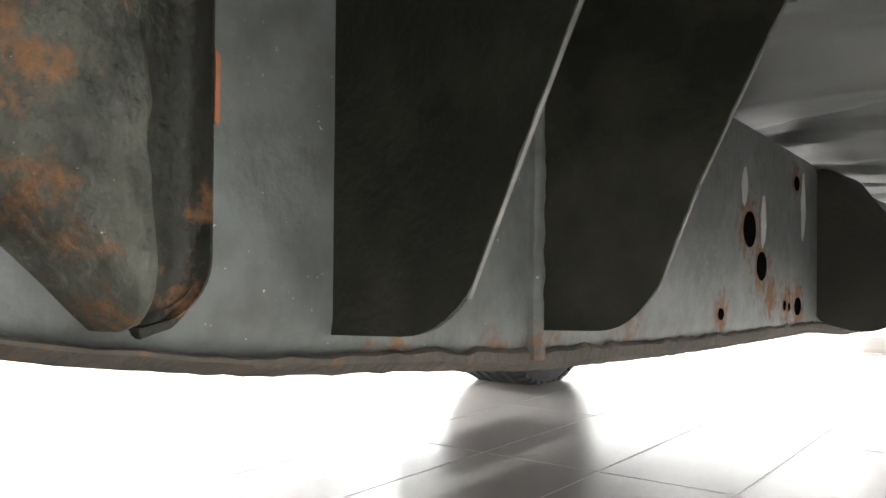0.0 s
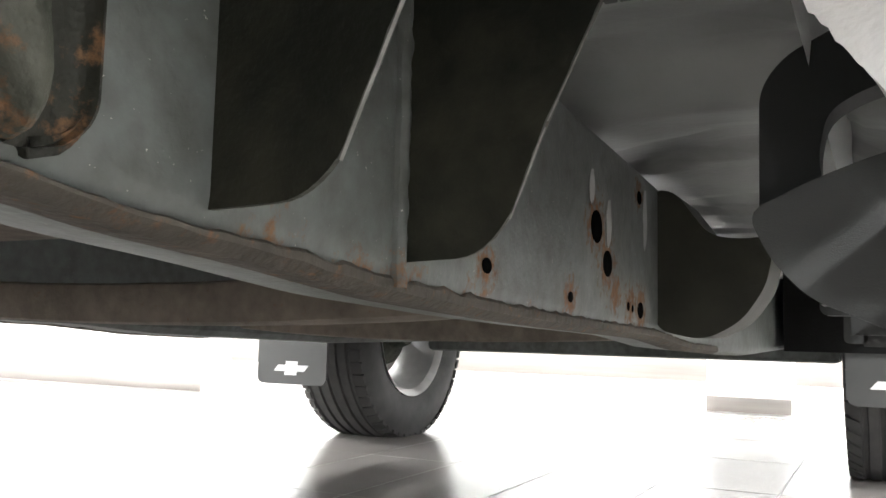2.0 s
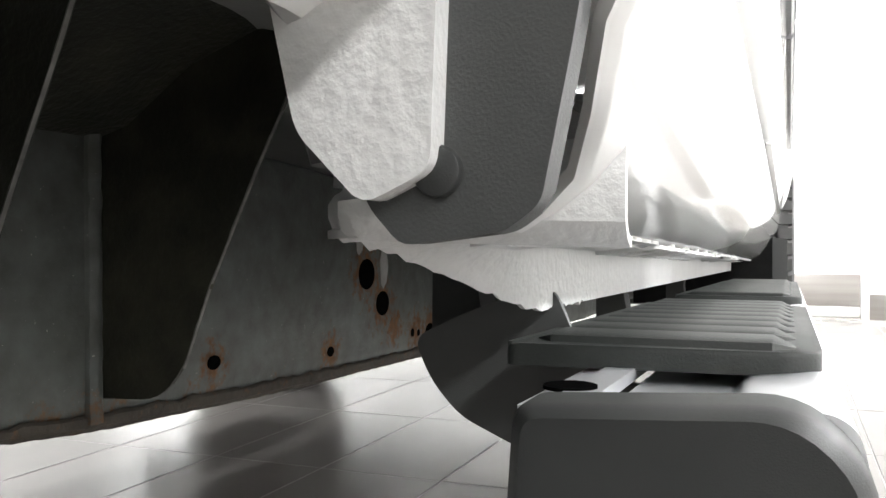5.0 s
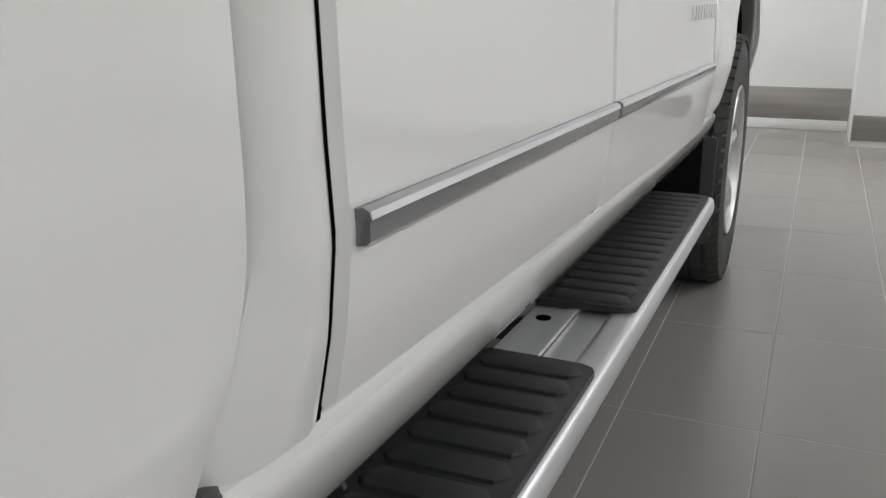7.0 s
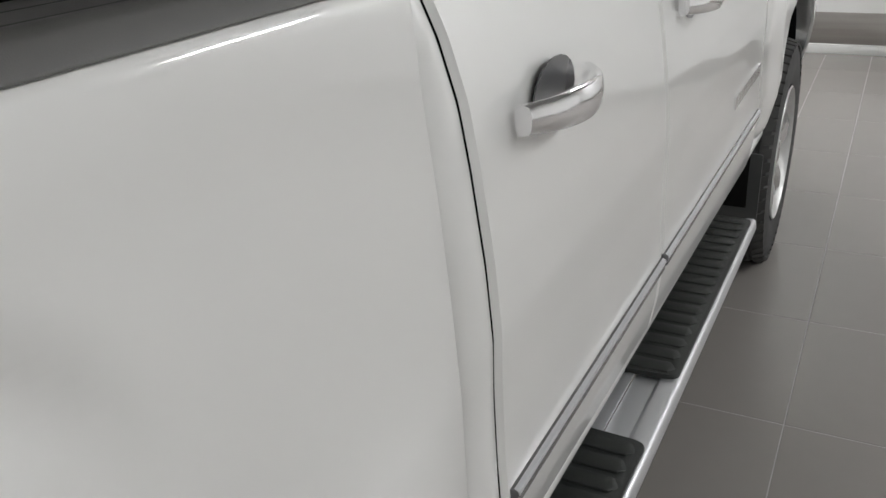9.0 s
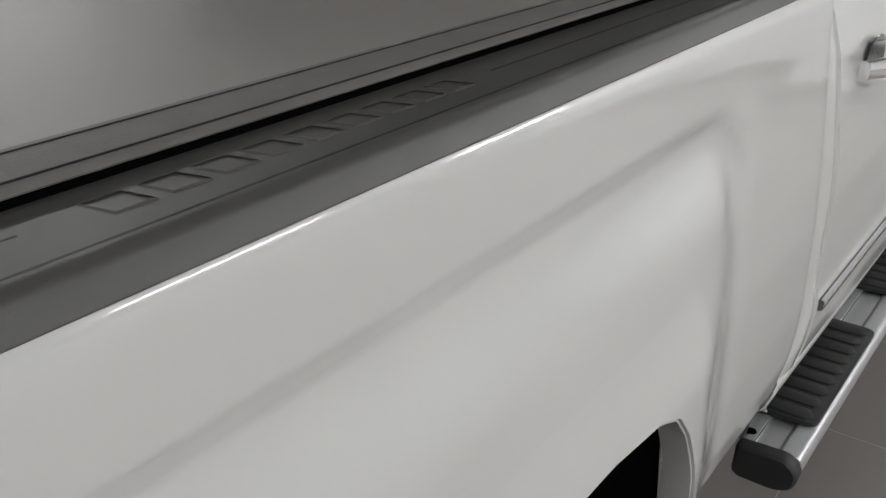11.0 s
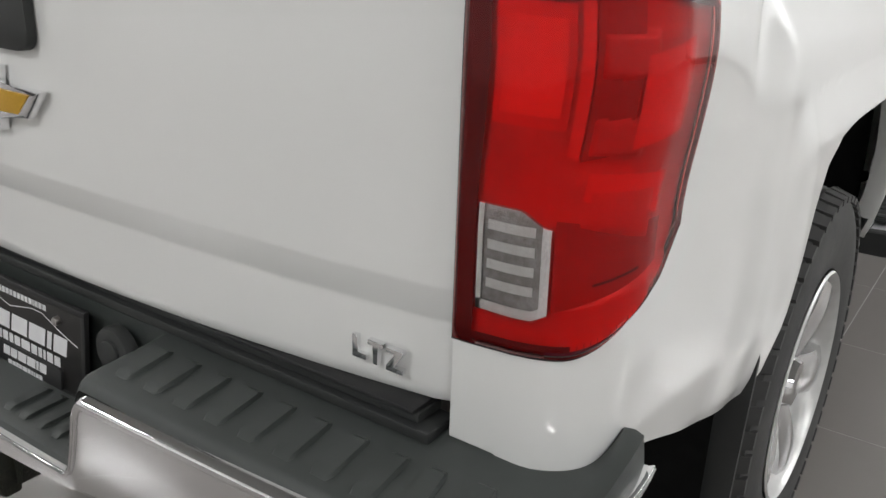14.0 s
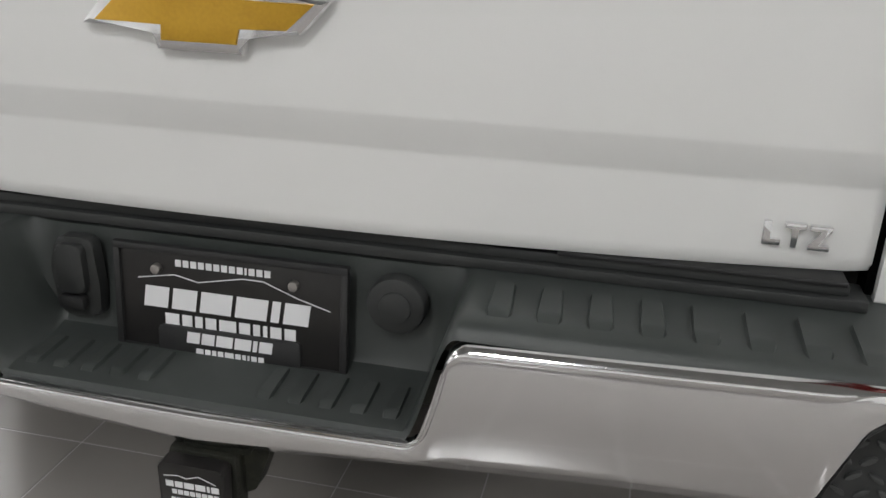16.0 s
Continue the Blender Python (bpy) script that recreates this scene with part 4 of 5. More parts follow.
for side in (1, -1):
    rows = []
    for y in [3.94, 3.943, 3.95] + list(np.arange(3.97, 4.16, 0.03)) + list(np.arange(4.165, 4.36, 0.008)) + list(np.arange(4.37, 5.05, 0.03)) + list(np.arange(5.05, 5.24, 0.008)) + list(np.arange(5.25, 5.46, 0.03)):
        zb = max(0.56, farch(y)) if abs(y - FAX) < 0.525 else 0.56
        dy = max(0, abs(y - FAX) - 0.5)
        rows.append([(side * (cab_prof(z) + 0.022 * step01(0.16, 0.0, math.hypot(dy, max(0, z - 1.0))) - (0.006 if y == 3.94 else 0) - 0.16 * max(0, (y - 5.2) / 0.26) ** 2), y, z) for z in np.linspace(zb, 1.24, 36)])
    thicken(part("fender", surface(bmesh.new(), rows), WHITE, truck, "white front fender"), 0.012)
    bm = bmesh.new()
    ring = [(FAX + 0.53 * math.cos(a), 0.48 + 0.53 * math.sin(a)) for a in np.linspace(radians(-12), radians(192), 24)]
    surface(bm, [[(side * x, y, z) for y, z in ring] for x in (0.965, 0.7, 0.6)])
    bm.faces.new([bm.verts.new((side * 0.6, y, z)) for y, z in ring])
    part("wheel_liner", bm, LINER, truck)
    # badge bars on the door
    bm = bmesh.new()
    for k in range(9):
        y = 3.50 + k * 0.044
        box(bm, min(side * 0.998, side * 1.003), max(side * 0.998, side * 1.003), y, y + 0.033, 0.885, 0.915)
    part("door_badge", bm, CHROME, truck, "chrome lettering bars")

# ---------- wheels ----------


def revolve(bm, prof, n, x0=0.0):
    rows = [[(x0 + x, r * math.cos(a), r * math.sin(a)) for x, r in prof] for a in [2 * math.pi * k / n for k in range(n)]]
    rows.append(rows[0])
    grid = [[bm.verts.new(p) for p in r] for r in rows[:-1]]
    grid.append(grid[0])
    for a, b in zip(grid, grid[1:]):
        for i in range(len(prof) - 1):
            bm.faces.new((a[i], a[i + 1], b[i + 1], b[i]))
    return bm


RIMMAT = material("silver_rim_paint", (0.62, 0.62, 0.61), 0.35, 0.35, (0.5, 0.5, 0.49), 25)


def build_wheel(name):
    wheel = thing(name, "", "")
    wheel.parent = truck
    tagged(wheel, "all-season tyre on a chromed alloy wheel")
    h = 0.132
    prof = [(-0.10, 0.232), (-0.125, 0.24), (-h, 0.27), (-h - 0.004, 0.31), (-h + 0.002, 0.355), (-h + 0.012, 0.382)]
    for g in (-0.085, -0.045, 0.0, 0.045, 0.085):
        prof += [(g - 0.008, 0.398 - abs(g) * 0.05), (g - 0.0045, 0.389), (g + 0.0045, 0.389), (g + 0.008, 0.398 - abs(g) * 0.05)]
    prof += [(h - 0.012, 0.382), (h - 0.002, 0.355), (h + 0.004, 0.31), (h, 0.27), (0.125, 0.24), (0.10, 0.232)]
    bm = revolve(bmesh.new(), prof, 96)
    part("tyre", bm, RUBBER, wheel, "black ribbed tyre")
    # shoulder tread blocks
    for sg in (1, -1):
        bm = boxed(min(sg * 0.097, sg * 0.131), max(sg * 0.097, sg * 0.131), -0.0155, 0.0155, 0.372, 0.396)
        for v in bm.verts:
            if abs(v.co.x) > 0.12:
                v.co.y += 0.008
                if v.co.z > 0.39:
                    v.co.z -= 0.012
        block = mesh_of("tread_block", bm, RUBBER)
        for k in range(56):
            ob = new("tread_block", block)
            ob.parent = wheel
            ob.matrix_basis = Matrix.Rotation(2 * math.pi * k / 56 + (0.03 if sg > 0 else 0), 4, "X")
    bm = revolve(bmesh.new(), [(0.128, 0.236), (0.132, 0.232), (0.122, 0.224), (0.09, 0.216), (0.0, 0.2), (-0.11, 0.212), (-0.126, 0.228), (-0.13, 0.236)], 64)
    part("rim", bm, RIMMAT, wheel, "silver painted rim barrel")
    for k in range(6):
        a = 2 * math.pi * k / 6
        rows = []
        for t in np.linspace(0, 1, 7):
            r = 0.04 + 0.182 * t
            w = 0.05 - 0.012 * t + 0.022 * t * t
            x = 0.085 + 0.03 * math.sin(t * math.pi * 0.6)
            rows.append([(x + dx, (u * w * math.cos(a) - r * math.sin(a)), (u * w * math.sin(a) + r * math.cos(a))) for u, dx in ((-1, -0.03), (-0.9, -0.004), (-0.35, 0.006), (0.35, 0.006), (0.9, -0.004), (1, -0.03))])
        part("spoke", loft(bmesh.new(), rows), ALLOY, wheel)
    bm = revolve(bmesh.new(), [(0.11, 0.0), (0.118, 0.02), (0.115, 0.045), (0.09, 0.055), (0.05, 0.06)], 32)
    part("hub_cap", bm, CHROME, wheel)
    bm = revolve(bmesh.new(), [(0.02, 0.02), (0.02, 0.165), (0.035, 0.165), (0.035, 0.02)], 40)
    part("brake_disc", bm, STEEL, wheel)
    bm = revolve(bmesh.new(), [(-0.1, 0.0), (-0.1, 0.05), (-0.05, 0.07), (-0.02, 0.12), (0.02, 0.13)], 32)
    part("hub_back", bm, RUSTMAT, wheel, "rusty hub and brake back")
    return wheel


w1 = build_wheel("wheel")
REAR = Matrix.Scale(1.06, 4)
w1.matrix_basis = pose(0.868, RAX, HUBZ * 1.06, 15) @ REAR
for sx, y in ((-1, RAX), (1, FAX), (-1, FAX)):
    copy_thing(w1, pose(0.875 if sx > 0 else -0.935, y, HUBZ * (1.06 if y == RAX else 1), 40, 0, 0 if sx > 0 else 180) @ (REAR if y == RAX else Matrix.Identity(4)))

# ---------- running boards ----------


def board_z(y):
    return 0.487 - 0.025 * (y - 2.1)


for side in (1, -1):
    board = new("running_board")
    board.parent = truck
    tagged(board, "bright aluminium running board with black step pads")
    prof = rounded([(0.934, -0.013), (0.982, -0.013), (0.988, -0.006), (1.02, -0.003), (1.029, -0.008), (1.034, -0.026), (1.031, -0.048), (1.01, -0.06), (0.934, -0.058)], [0.002, 0.002, 0.004, 0.006, 0.008, 0.012, 0.012, 0.01, 0.004], 4)
    part("tube", loft(bmesh.new(), [[(side * x, y, board_z(y) + z) for x, z in prof] for y in [2.086, 2.2, 2.3] + list(np.linspace(2.4, 3.93, 10))]), BRIGHT, board)
    bm = bmesh.new()
    for x0, x1, dz in ((0.866, 0.905, 0.0), (0.905, 0.918, 0.0), (0.918, 0.9335, 0.003)):
        loft(bm, [[(side * x, y, board_z(y) + z + dz) for x, z in ((x0, -0.014), (x0, -0.008), (x1 - 0.0003, -0.008), (x1 - 0.0003, -0.014))] for y in (2.33 if x0 < 0.9 else 2.086, 3.93)])
    part("inner_plate", bm, BRIGHT, board, "thin stepped aluminium plate")
    for y0, y1 in ((2.195, 2.7), (2.935, 3.9)):
        bm = bmesh.new()
        slab(bm, rounded([(0.864, y0), (1.022, y0 + 0.012), (1.022, y1), (0.864, y1 + 0.006)], [0.008, 0.02, 0.02, 0.008], 5), lambda u, v, w: (side * u, v, board_z(v) - 0.006 + w), 0.012, 0.003)
        pad = part("step_pad", bm, PADMAT, board, "black ribbed plastic step pad")
        n = round((y1 - y0 - 0.07) / 0.056)
        for k in range(n + 1):
            y = y0 + 0.036 + k * (y1 - y0 - 0.072) / n
            rows = []
            for t in np.linspace(0, 1, 13):
                wd = 0.0205 * math.sqrt(max(0.03, 1 - max(0.0, abs(2 * t - 1) - 0.8) ** 2 * 25))
                rows.append([(side * (0.874 + 0.136 * t), y + u * wd, board_z(y) + 0.0055 + hh * min(1.0, 12 * t + 0.2, 12 * (1 - t) + 0.2)) for u, hh in ((-1, 0), (-0.9, 0.0046), (-0.75, 0.0056), (0.75, 0.0056), (0.9, 0.0046), (1, 0))])
            part("rib", surface(bmesh.new(), rows), PADMAT, pad)
    bm = bmesh.new()
    end = rounded([(0.91, -0.002), (1.012, 0.004), (1.036, -0.02), (1.032, -0.06), (1.0, -0.075), (0.905, -0.075)], [0.008, 0.02, 0.02, 0.02, 0.02, 0.02], 5)
    loft(bm, [[(side * (0.975 + (x - 0.975) * k), y, board_z(2.12) - 0.035 + (z + 0.035) * k) for x, z in end] for y, k in ((2.088, 1.0), (2.066, 1.0), (2.058, 0.97), (2.053, 0.9))])
    part("end_cap", bm, PLASTIC, board, "dark grey moulded end cap")
    for y in (2.122, 2.885):
        bm = bmesh.new()
        slab(bm, [(0.012 * math.cos(a), 0.012 * math.sin(a)) for a in np.linspace(0, 2 * math.pi, 17)[:-1]], lambda u, v, w: (side * ((0.894 if y > 2.5 else 0.918) + u), y + v, board_z(y) - (0.0082 if y > 2.5 else 0.0055) + w), 0.0016)
        part("bolt_hole", bm, BLACK, board)
    # brackets to the rocker
    for y in (2.33, 2.9, 3.6):
        bm = bmesh.new()
        path = [(0.765, 0.47), (0.766, 0.572), (0.781, 0.592), (0.82, 0.611), (0.87, 0.62)]
        back = [(0.87, 0.578), (0.824, 0.564), (0.806, 0.553), (0.80, 0.525), (0.81, 0.47)]
        slab(bm, rounded([(side * x, z + rake(y)) for x, z in path + back], 0.012), lambda u, v, w: (u, y + w, v), 0.035, 0.004)
        part("bracket", bm, PLASTIC, board, "black steel mounting bracket")
        part("brace", boxed(min(side * 0.8, side * 0.88), max(side * 0.8, side * 0.88), y, y + 0.035, board_z(y) - 0.06, board_z(y) - 0.03), PLASTIC, board)
    # flat shield behind the end
    bm = bmesh.new()
    sh = [(0.760, 0.477), (0.795, 0.494), (0.823, 0.505), (0.861, 0.516), (0.882, 0.468), (0.912, 0.453), (0.96, 0.452), (0.96, 0.405), (0.917, 0.404), (0.844, 0.403), (0.795, 0.424), (0.774, 0.447)]
    slab(bm, rounded([(side * x, z) for x, z in sh], 0.012), lambda u, v, w: (u, 2.308 + w, v), 0.006, 0.0015)
    part("shield", bm, CAPMAT, board, "flat dark grey plastic shield")

# ---------- chassis ----------
rail_bottom = table([(0.3, 0.63), (1.3, 0.61), (1.7, 0.50), (1.85, 0.465), (1.918, 0.45), (2.0, 0.438), (2.08, 0.432), (2.2, 0.4195), (2.38, 0.411), (2.53, 0.406), (2.85, 0.398), (3.05, 0.382), (3.7, 0.363), (4.6, 0.37)], 0.04)
rail_top = table([(0.3, 0.78), (1.3, 0.78), (1.8, 0.70), (2.2, 0.636), (2.43, 0.621), (2.54, 0.613), (2.67, 0.607), (2.865, 0.596), (3.3, 0.58), (4.6, 0.575)], 0.04)
for side in (1, -1):
    rail = new("frame_rail")
    rail.parent = truck
    tagged(rail, "grey boxed frame rail with rust round its holes")
    bm = bmesh.new()
    rows = []
    for y in list(np.arange(0.3, 1.8, 0.1)) + list(np.arange(1.8, 3.3, 0.02)) + list(np.arange(3.3, 4.6, 0.1)):
        b, t = rail_bottom(y), rail_top(y)
        rag = 0.0025 * noise.noise((y * 45, 2.0, 0)) + 0.0015 * noise.noise((y * 150, 5.0, 0))
        ring = [(0.512, t - 0.012), (0.512, b + 0.014), (0.526, b + 0.002), (0.55, b), (0.585, b + rag), (0.6, b + 0.003 + rag * 0.7), (0.6055, b + 0.010), (0.607, b + 0.02), (0.607, t - 0.014), (0.603, t - 0.004), (0.593, t), (0.526, t)]
        rows.append([(side * (x - 0.029), y, z) for x, z in ring])
    loft(bm, rows)
    part("box_section", bm, FRAMEMAT, rail)
    # ragged sealed lip along the lower corner
    bm = bmesh.new()
    rows = []
    for y in np.arange(1.72, 3.3, 0.008):
        b = rail_bottom(y)
        r1, r2 = noise.noise((y * 45, 7.0, 0)), noise.noise((y * 160, 9.0, 0))
        h, q = 0.001 + 0.003 * r1 + 0.003 * r2, step01(1.95, 2.25, y)
        rows.append([(side * x, y, z) for x, z in ((0.545, b - 0.0012), (0.571, b - 0.003 - 0.0015 * r2), (0.5795, b + 0.002 + 0.001 * r1), (0.5798, b + 0.003 + 0.005 * q + h * 0.5), (0.578, b + 0.004 + 0.006 * q + h * (0.4 + 0.6 * q)))])
    surface(bm, rows)
    part("rust_lip", bm, LIPMAT, rail, "ragged rusty lip along the rail's lower corner")
    # weld bead beside the mount plate
    bm = bmesh.new()
    rows = [[(side * (0.5775 + (0.006 + 0.003 * noise.noise((z * 90, 4, 0))) * math.sin(a)), 2.194 - 0.007 * math.cos(a), z) for a in np.linspace(0, math.pi, 6)] for z in np.arange(rail_bottom(2.19) + 0.004, 0.63, 0.005)]
    surface(bm, rows)
    part("weld_bead", bm, FRAMEMAT, rail, "rough weld bead")
    for y, z, ry, rz in ((2.59, 0.509, 0.0225, 0.02), (2.629, 0.4745, 0.0195, 0.0165), (2.51, 0.434, 0.008, 0.006), (2.766, 0.430, 0.016, 0.0115), (2.322, 0.448, 0.010, 0.007), (2.76, 0.564, 0.012, 0.0095), (2.712, 0.433, 0.006, 0.006), (2.73, 0.431, 0.005, 0.005)):
        bm = bmesh.new()
        slab(bm, [(0.84 * ry * math.cos(a), 0.84 * rz * math.sin(a)) for a in np.linspace(0, 2 * math.pi, 21)[:-1]], lambda u, v, w: (side * (0.5782 + w), y + u, z + v), 0.0006)
        part("hole", bm, BLACK, rail, "dark rust-edged frame hole")
    if side == 1:
        for y, z, w, h in ((2.574, 0.548, 0.01, 0.018), (2.633, 0.517, 0.011, 0.026), (2.787, 0.54, 0.011, 0.038)):
            bm = bmesh.new()
            slab(bm, [(-w * 0.7, -h * 0.8), (-w * 0.2, -h), (w * 0.5, -h * 0.7), (w * 0.9, -h * 0.1), (w * 0.4, h), (-w * 0.3, h * 0.95), (-w, h * 0.2)], lambda u, v, t: (0.5784 + t, y + u, z + v), 0.0006)
            part("scraped_paint", bm, SCRAPE, rail, "pale scraped paint")
    # gussets of the cab mount
    for y, pts in ((2.033, [(0.576, 0.449), (0.625, 0.451), (0.644, 0.466), (0.659, 0.501), (0.687, 0.565), (0.718, 0.632), (0.742, 0.69), (0.576, 0.69)]),
                   (2.20, [(0.573, 0.440), (0.627, 0.4425), (0.647, 0.464), (0.668, 0.517), (0.703, 0.59), (0.732, 0.646), (0.752, 0.70), (0.573, 0.70)])):
        bm = bmesh.new()
        slab(bm, rounded([(side * u, v) for u, v in pts], [0.002, 0.014, 0.02, 0.02, 0.02, 0.004, 0.002, 0.002], 4), lambda u, v, w: (u, y + w, v), 0.0032, 0.0008)
        g = part("gusset", bm, GUSSET, rail, "black coated bracket plate with worn bright edge")
        # worn bare edge, uneven along its length
        bm = bmesh.new()
        ed = [Vector(p) for p in pts[2:7]]
        rows = []
        for (p, q) in zip(ed, ed[1:]):
            for t in np.linspace(0, 1, 14)[:-1]:
                c = p + (q - p) * t
                d = (q - p).normalized()
                w = 0.0004 + 0.0006 * noise.noise((c.x * 160, c.y * 160, y * 9)) if y < 2.1 else 0.0006 + 0.0006 * noise.noise((c.x * 200, c.y * 200, y))
                w = max(0.0002, w)
                rows.append([(side * (c.x + d.y * u), y + v, c.y - d.x * u) for u, v in ((0.0003, -0.0003), (0.0003, 0.0022), (-w, 0.0022), (-w, -0.0003))])
        loft(bm, rows)
        part("bare_edge", bm, BAREEDGE, g, "scuffed pale edge")
    bm = bmesh.new()
    surface(bm, [[(side * x, y, z) for x, z in ((0.576, 0.614), (0.603, 0.622), (0.653, 0.657), (0.745, 0.69))] for y in (2.038, 2.1, 2.2)])
    thicken(part("mount_top", bm, GUSSET, rail), 0.004, (0.6 * side, 2.1, 3))
    # rusty hanger plate behind, with a black channel along its front edge
    depth = [(0, 0.0), (0.1, 0.012), (0.2, 0.019), (0.3, 0.024), (0.4, 0.028), (0.5, 0.030), (0.65, 0.030), (0.78, 0.029), (0.805, 0.025), (0.825, 0.016), (0.84, 0.008), (0.86, 0.004), (0.94, 0.003), (0.965, 0.0045), (0.985, 0.011), (0.993, 0.010), (1, 0.0)]
    for nm, ts, mat, label in (("hanger", np.linspace(0, 0.815, 44), RUSTMAT, "rust-crusted bracket plate"), ("hanger_channel", np.linspace(0.815, 1, 24), CHANNEL, "black channel, rusty at its foot")):
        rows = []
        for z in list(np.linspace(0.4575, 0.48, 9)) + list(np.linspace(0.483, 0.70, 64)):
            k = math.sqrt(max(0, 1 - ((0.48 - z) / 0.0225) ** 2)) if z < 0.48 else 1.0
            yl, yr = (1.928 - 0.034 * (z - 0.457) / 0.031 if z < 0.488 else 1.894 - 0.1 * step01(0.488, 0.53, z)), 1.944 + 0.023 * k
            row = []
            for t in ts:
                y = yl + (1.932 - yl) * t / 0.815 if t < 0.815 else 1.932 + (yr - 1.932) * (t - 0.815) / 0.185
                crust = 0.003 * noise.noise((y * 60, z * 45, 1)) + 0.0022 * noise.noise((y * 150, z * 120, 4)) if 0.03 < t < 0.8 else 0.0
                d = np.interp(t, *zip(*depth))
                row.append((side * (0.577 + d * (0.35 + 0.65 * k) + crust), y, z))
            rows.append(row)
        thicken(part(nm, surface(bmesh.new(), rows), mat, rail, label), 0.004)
    if side == 1:
        part("paint_mark", slab(bmesh.new(), [(1.966, 0.525), (1.968, 0.525), (1.968, 0.548), (1.966, 0.55)], lambda u, v, w: (0.581 + w, u, v), 0.006), ORANGE, rail, "orange chalk mark")
    # forward bracket
    bm = bmesh.new()
    slab(bm, rounded([(side * u, v) for u, v in ((0.574, 0.409), (0.634, 0.396), (0.68, 0.42), (0.71, 0.465), (0.72, 0.525), (0.677, 0.522), (0.642, 0.528), (0.60, 0.585), (0.574, 0.59))], 0.02), lambda u, v, w: (u, 2.855 + w, v), 0.12, 0.006)
    part("forward_bracket", bm, OLIVE, rail, "dirty rounded steel bracket")
for y, z in ((2.55, 0.42), (3.35, 0.40), (1.25, 0.66)):
    bm = bmesh.new()
    loft(bm, [[(x, y + dy, z + dz - 0.02 * (1 - (x / 0.52) ** 2)) for dy, dz in rounded([(-0.05, 0), (0.05, 0), (0.05, 0.05), (-0.05, 0.05)], 0.01, 2)] for x in np.linspace(-0.486, 0.486, 9)])
    part("crossmember", bm, TANSTEEL, truck, "rust-brown steel crossmember")
part("gearbox", boxed(-0.2, 0.2, 2.9, 4.2, 0.47, 0.7, 0.08, 3), FRAMEMAT, truck)
part("fuel_tank", boxed(-0.46, 0.1, 1.5, 2.5, 0.5, 0.72, 0.05, 3), TANSTEEL, truck, "rust-brown fuel tank shield")
bm = bmesh.new()
loft(bm, [[(0.30 + 0.035 * math.cos(a), y, 0.53 + 0.035 * math.sin(a)) for a in np.linspace(0, 2 * math.pi, 17)[:-1]] for y in (1.0, 2.6, 3.4, 4.2)])
part("exhaust_pipe", bm, STEEL, truck)
bm = bmesh.new()
loft(bm, [[(x, RAX + r * math.cos(a), HUBZ + r * math.sin(a)) for a in np.linspace(0, 2 * math.pi, 19)[:-1]] for x, r in ((-0.74, 0.05), (-0.2, 0.05), (-0.12, 0.13), (0.12, 0.13), (0.2, 0.05), (0.74, 0.05))])
part("rear_axle", bm, FRAMEMAT, truck)
part("front_axle", boxed(-0.72, 0.72, FAX - 0.05, FAX + 0.05, 0.33, 0.42, 0.02), FRAMEMAT, truck)
# floor pan of the cab
rows = []
for y in np.linspace(2.08, 4.3, 110):
    rows.append([(x, y, 0.685 + 0.02 * math.sin(y * 5) * step01(0.4, 0.7, abs(x)) - 0.05 * step01(2.62, 2.72, y) + 0.012 * step01(0.35, 0.6, math.sin(y * 17 + 4 * abs(x))) + 0.004 * noise.noise((x * 12, y * 12, 0)) - 0.03 * step01(0.78, 0.84, abs(x))) for x in np.linspace(-0.85, 0.85, 61)])
thicken(part("floor_pan", surface(bmesh.new(), rows), UNDER, truck, "grey pressed cab floor pan"), 0.004, (0, 3, 3))
bm = bmesh.new()
slab(bm, [(0.03 * math.cos(a), 0.03 * math.sin(a)) for a in np.linspace(0, 2 * math.pi, 25)[:-1]], lambda u, v, w: (0.661 + u, 2.36 + v, 0.662 + w), 0.012)
plug = part("floor_plug", bm, UNDER, truck, "round floor plug")
for k in range(6):
    a = k * math.pi / 3
    px, py = 0.661 + 0.012 * math.cos(a), 2.36 + 0.012 * math.sin(a)
    part("plug_clip", boxed(px - 0.005, px + 0.005, py - 0.005, py + 0.005, 0.652, 0.664, 0.001), PLASTIC, plug)
# mud flaps behind the front wheels
for x0, x1, yf, zb in ((0.745, 1.0, 4.2, 0.235), (-1.12, -0.83, 4.15, 0.21)):
    bm = bmesh.new()
    slab(bm, rounded([(x0, zb), (x1, zb), (x1, 0.55), (x0, 0.55)], [0.03, 0.03, 0.01, 0.01]), lambda u, v, w: (u, yf + w, v), 0.008, 0.002)
    flap = part("mud_flap", bm, CAPMAT, truck, "dark grey front mud flap with pale cross mark")
    bm = bmesh.new()
    xc = (x0 + x1) / 2
    slab(bm, [(u * 0.45, v * 0.5) for u, v in bow_outline(1.0)], lambda u, v, w: (xc + u, yf - 0.0005 - w, zb + 0.055 + v), 0.0012)
    part("mark", bm, PRINT, flap)

# ---------- rear bumper ----------
bumper = new("rear_bumper")
bumper.parent = truck
tagged(bumper, "chrome step bumper with black plastic step pads")


def bump_y(x):
    return -0.15 + 0.014 * (abs(x) / 0.88) ** 2


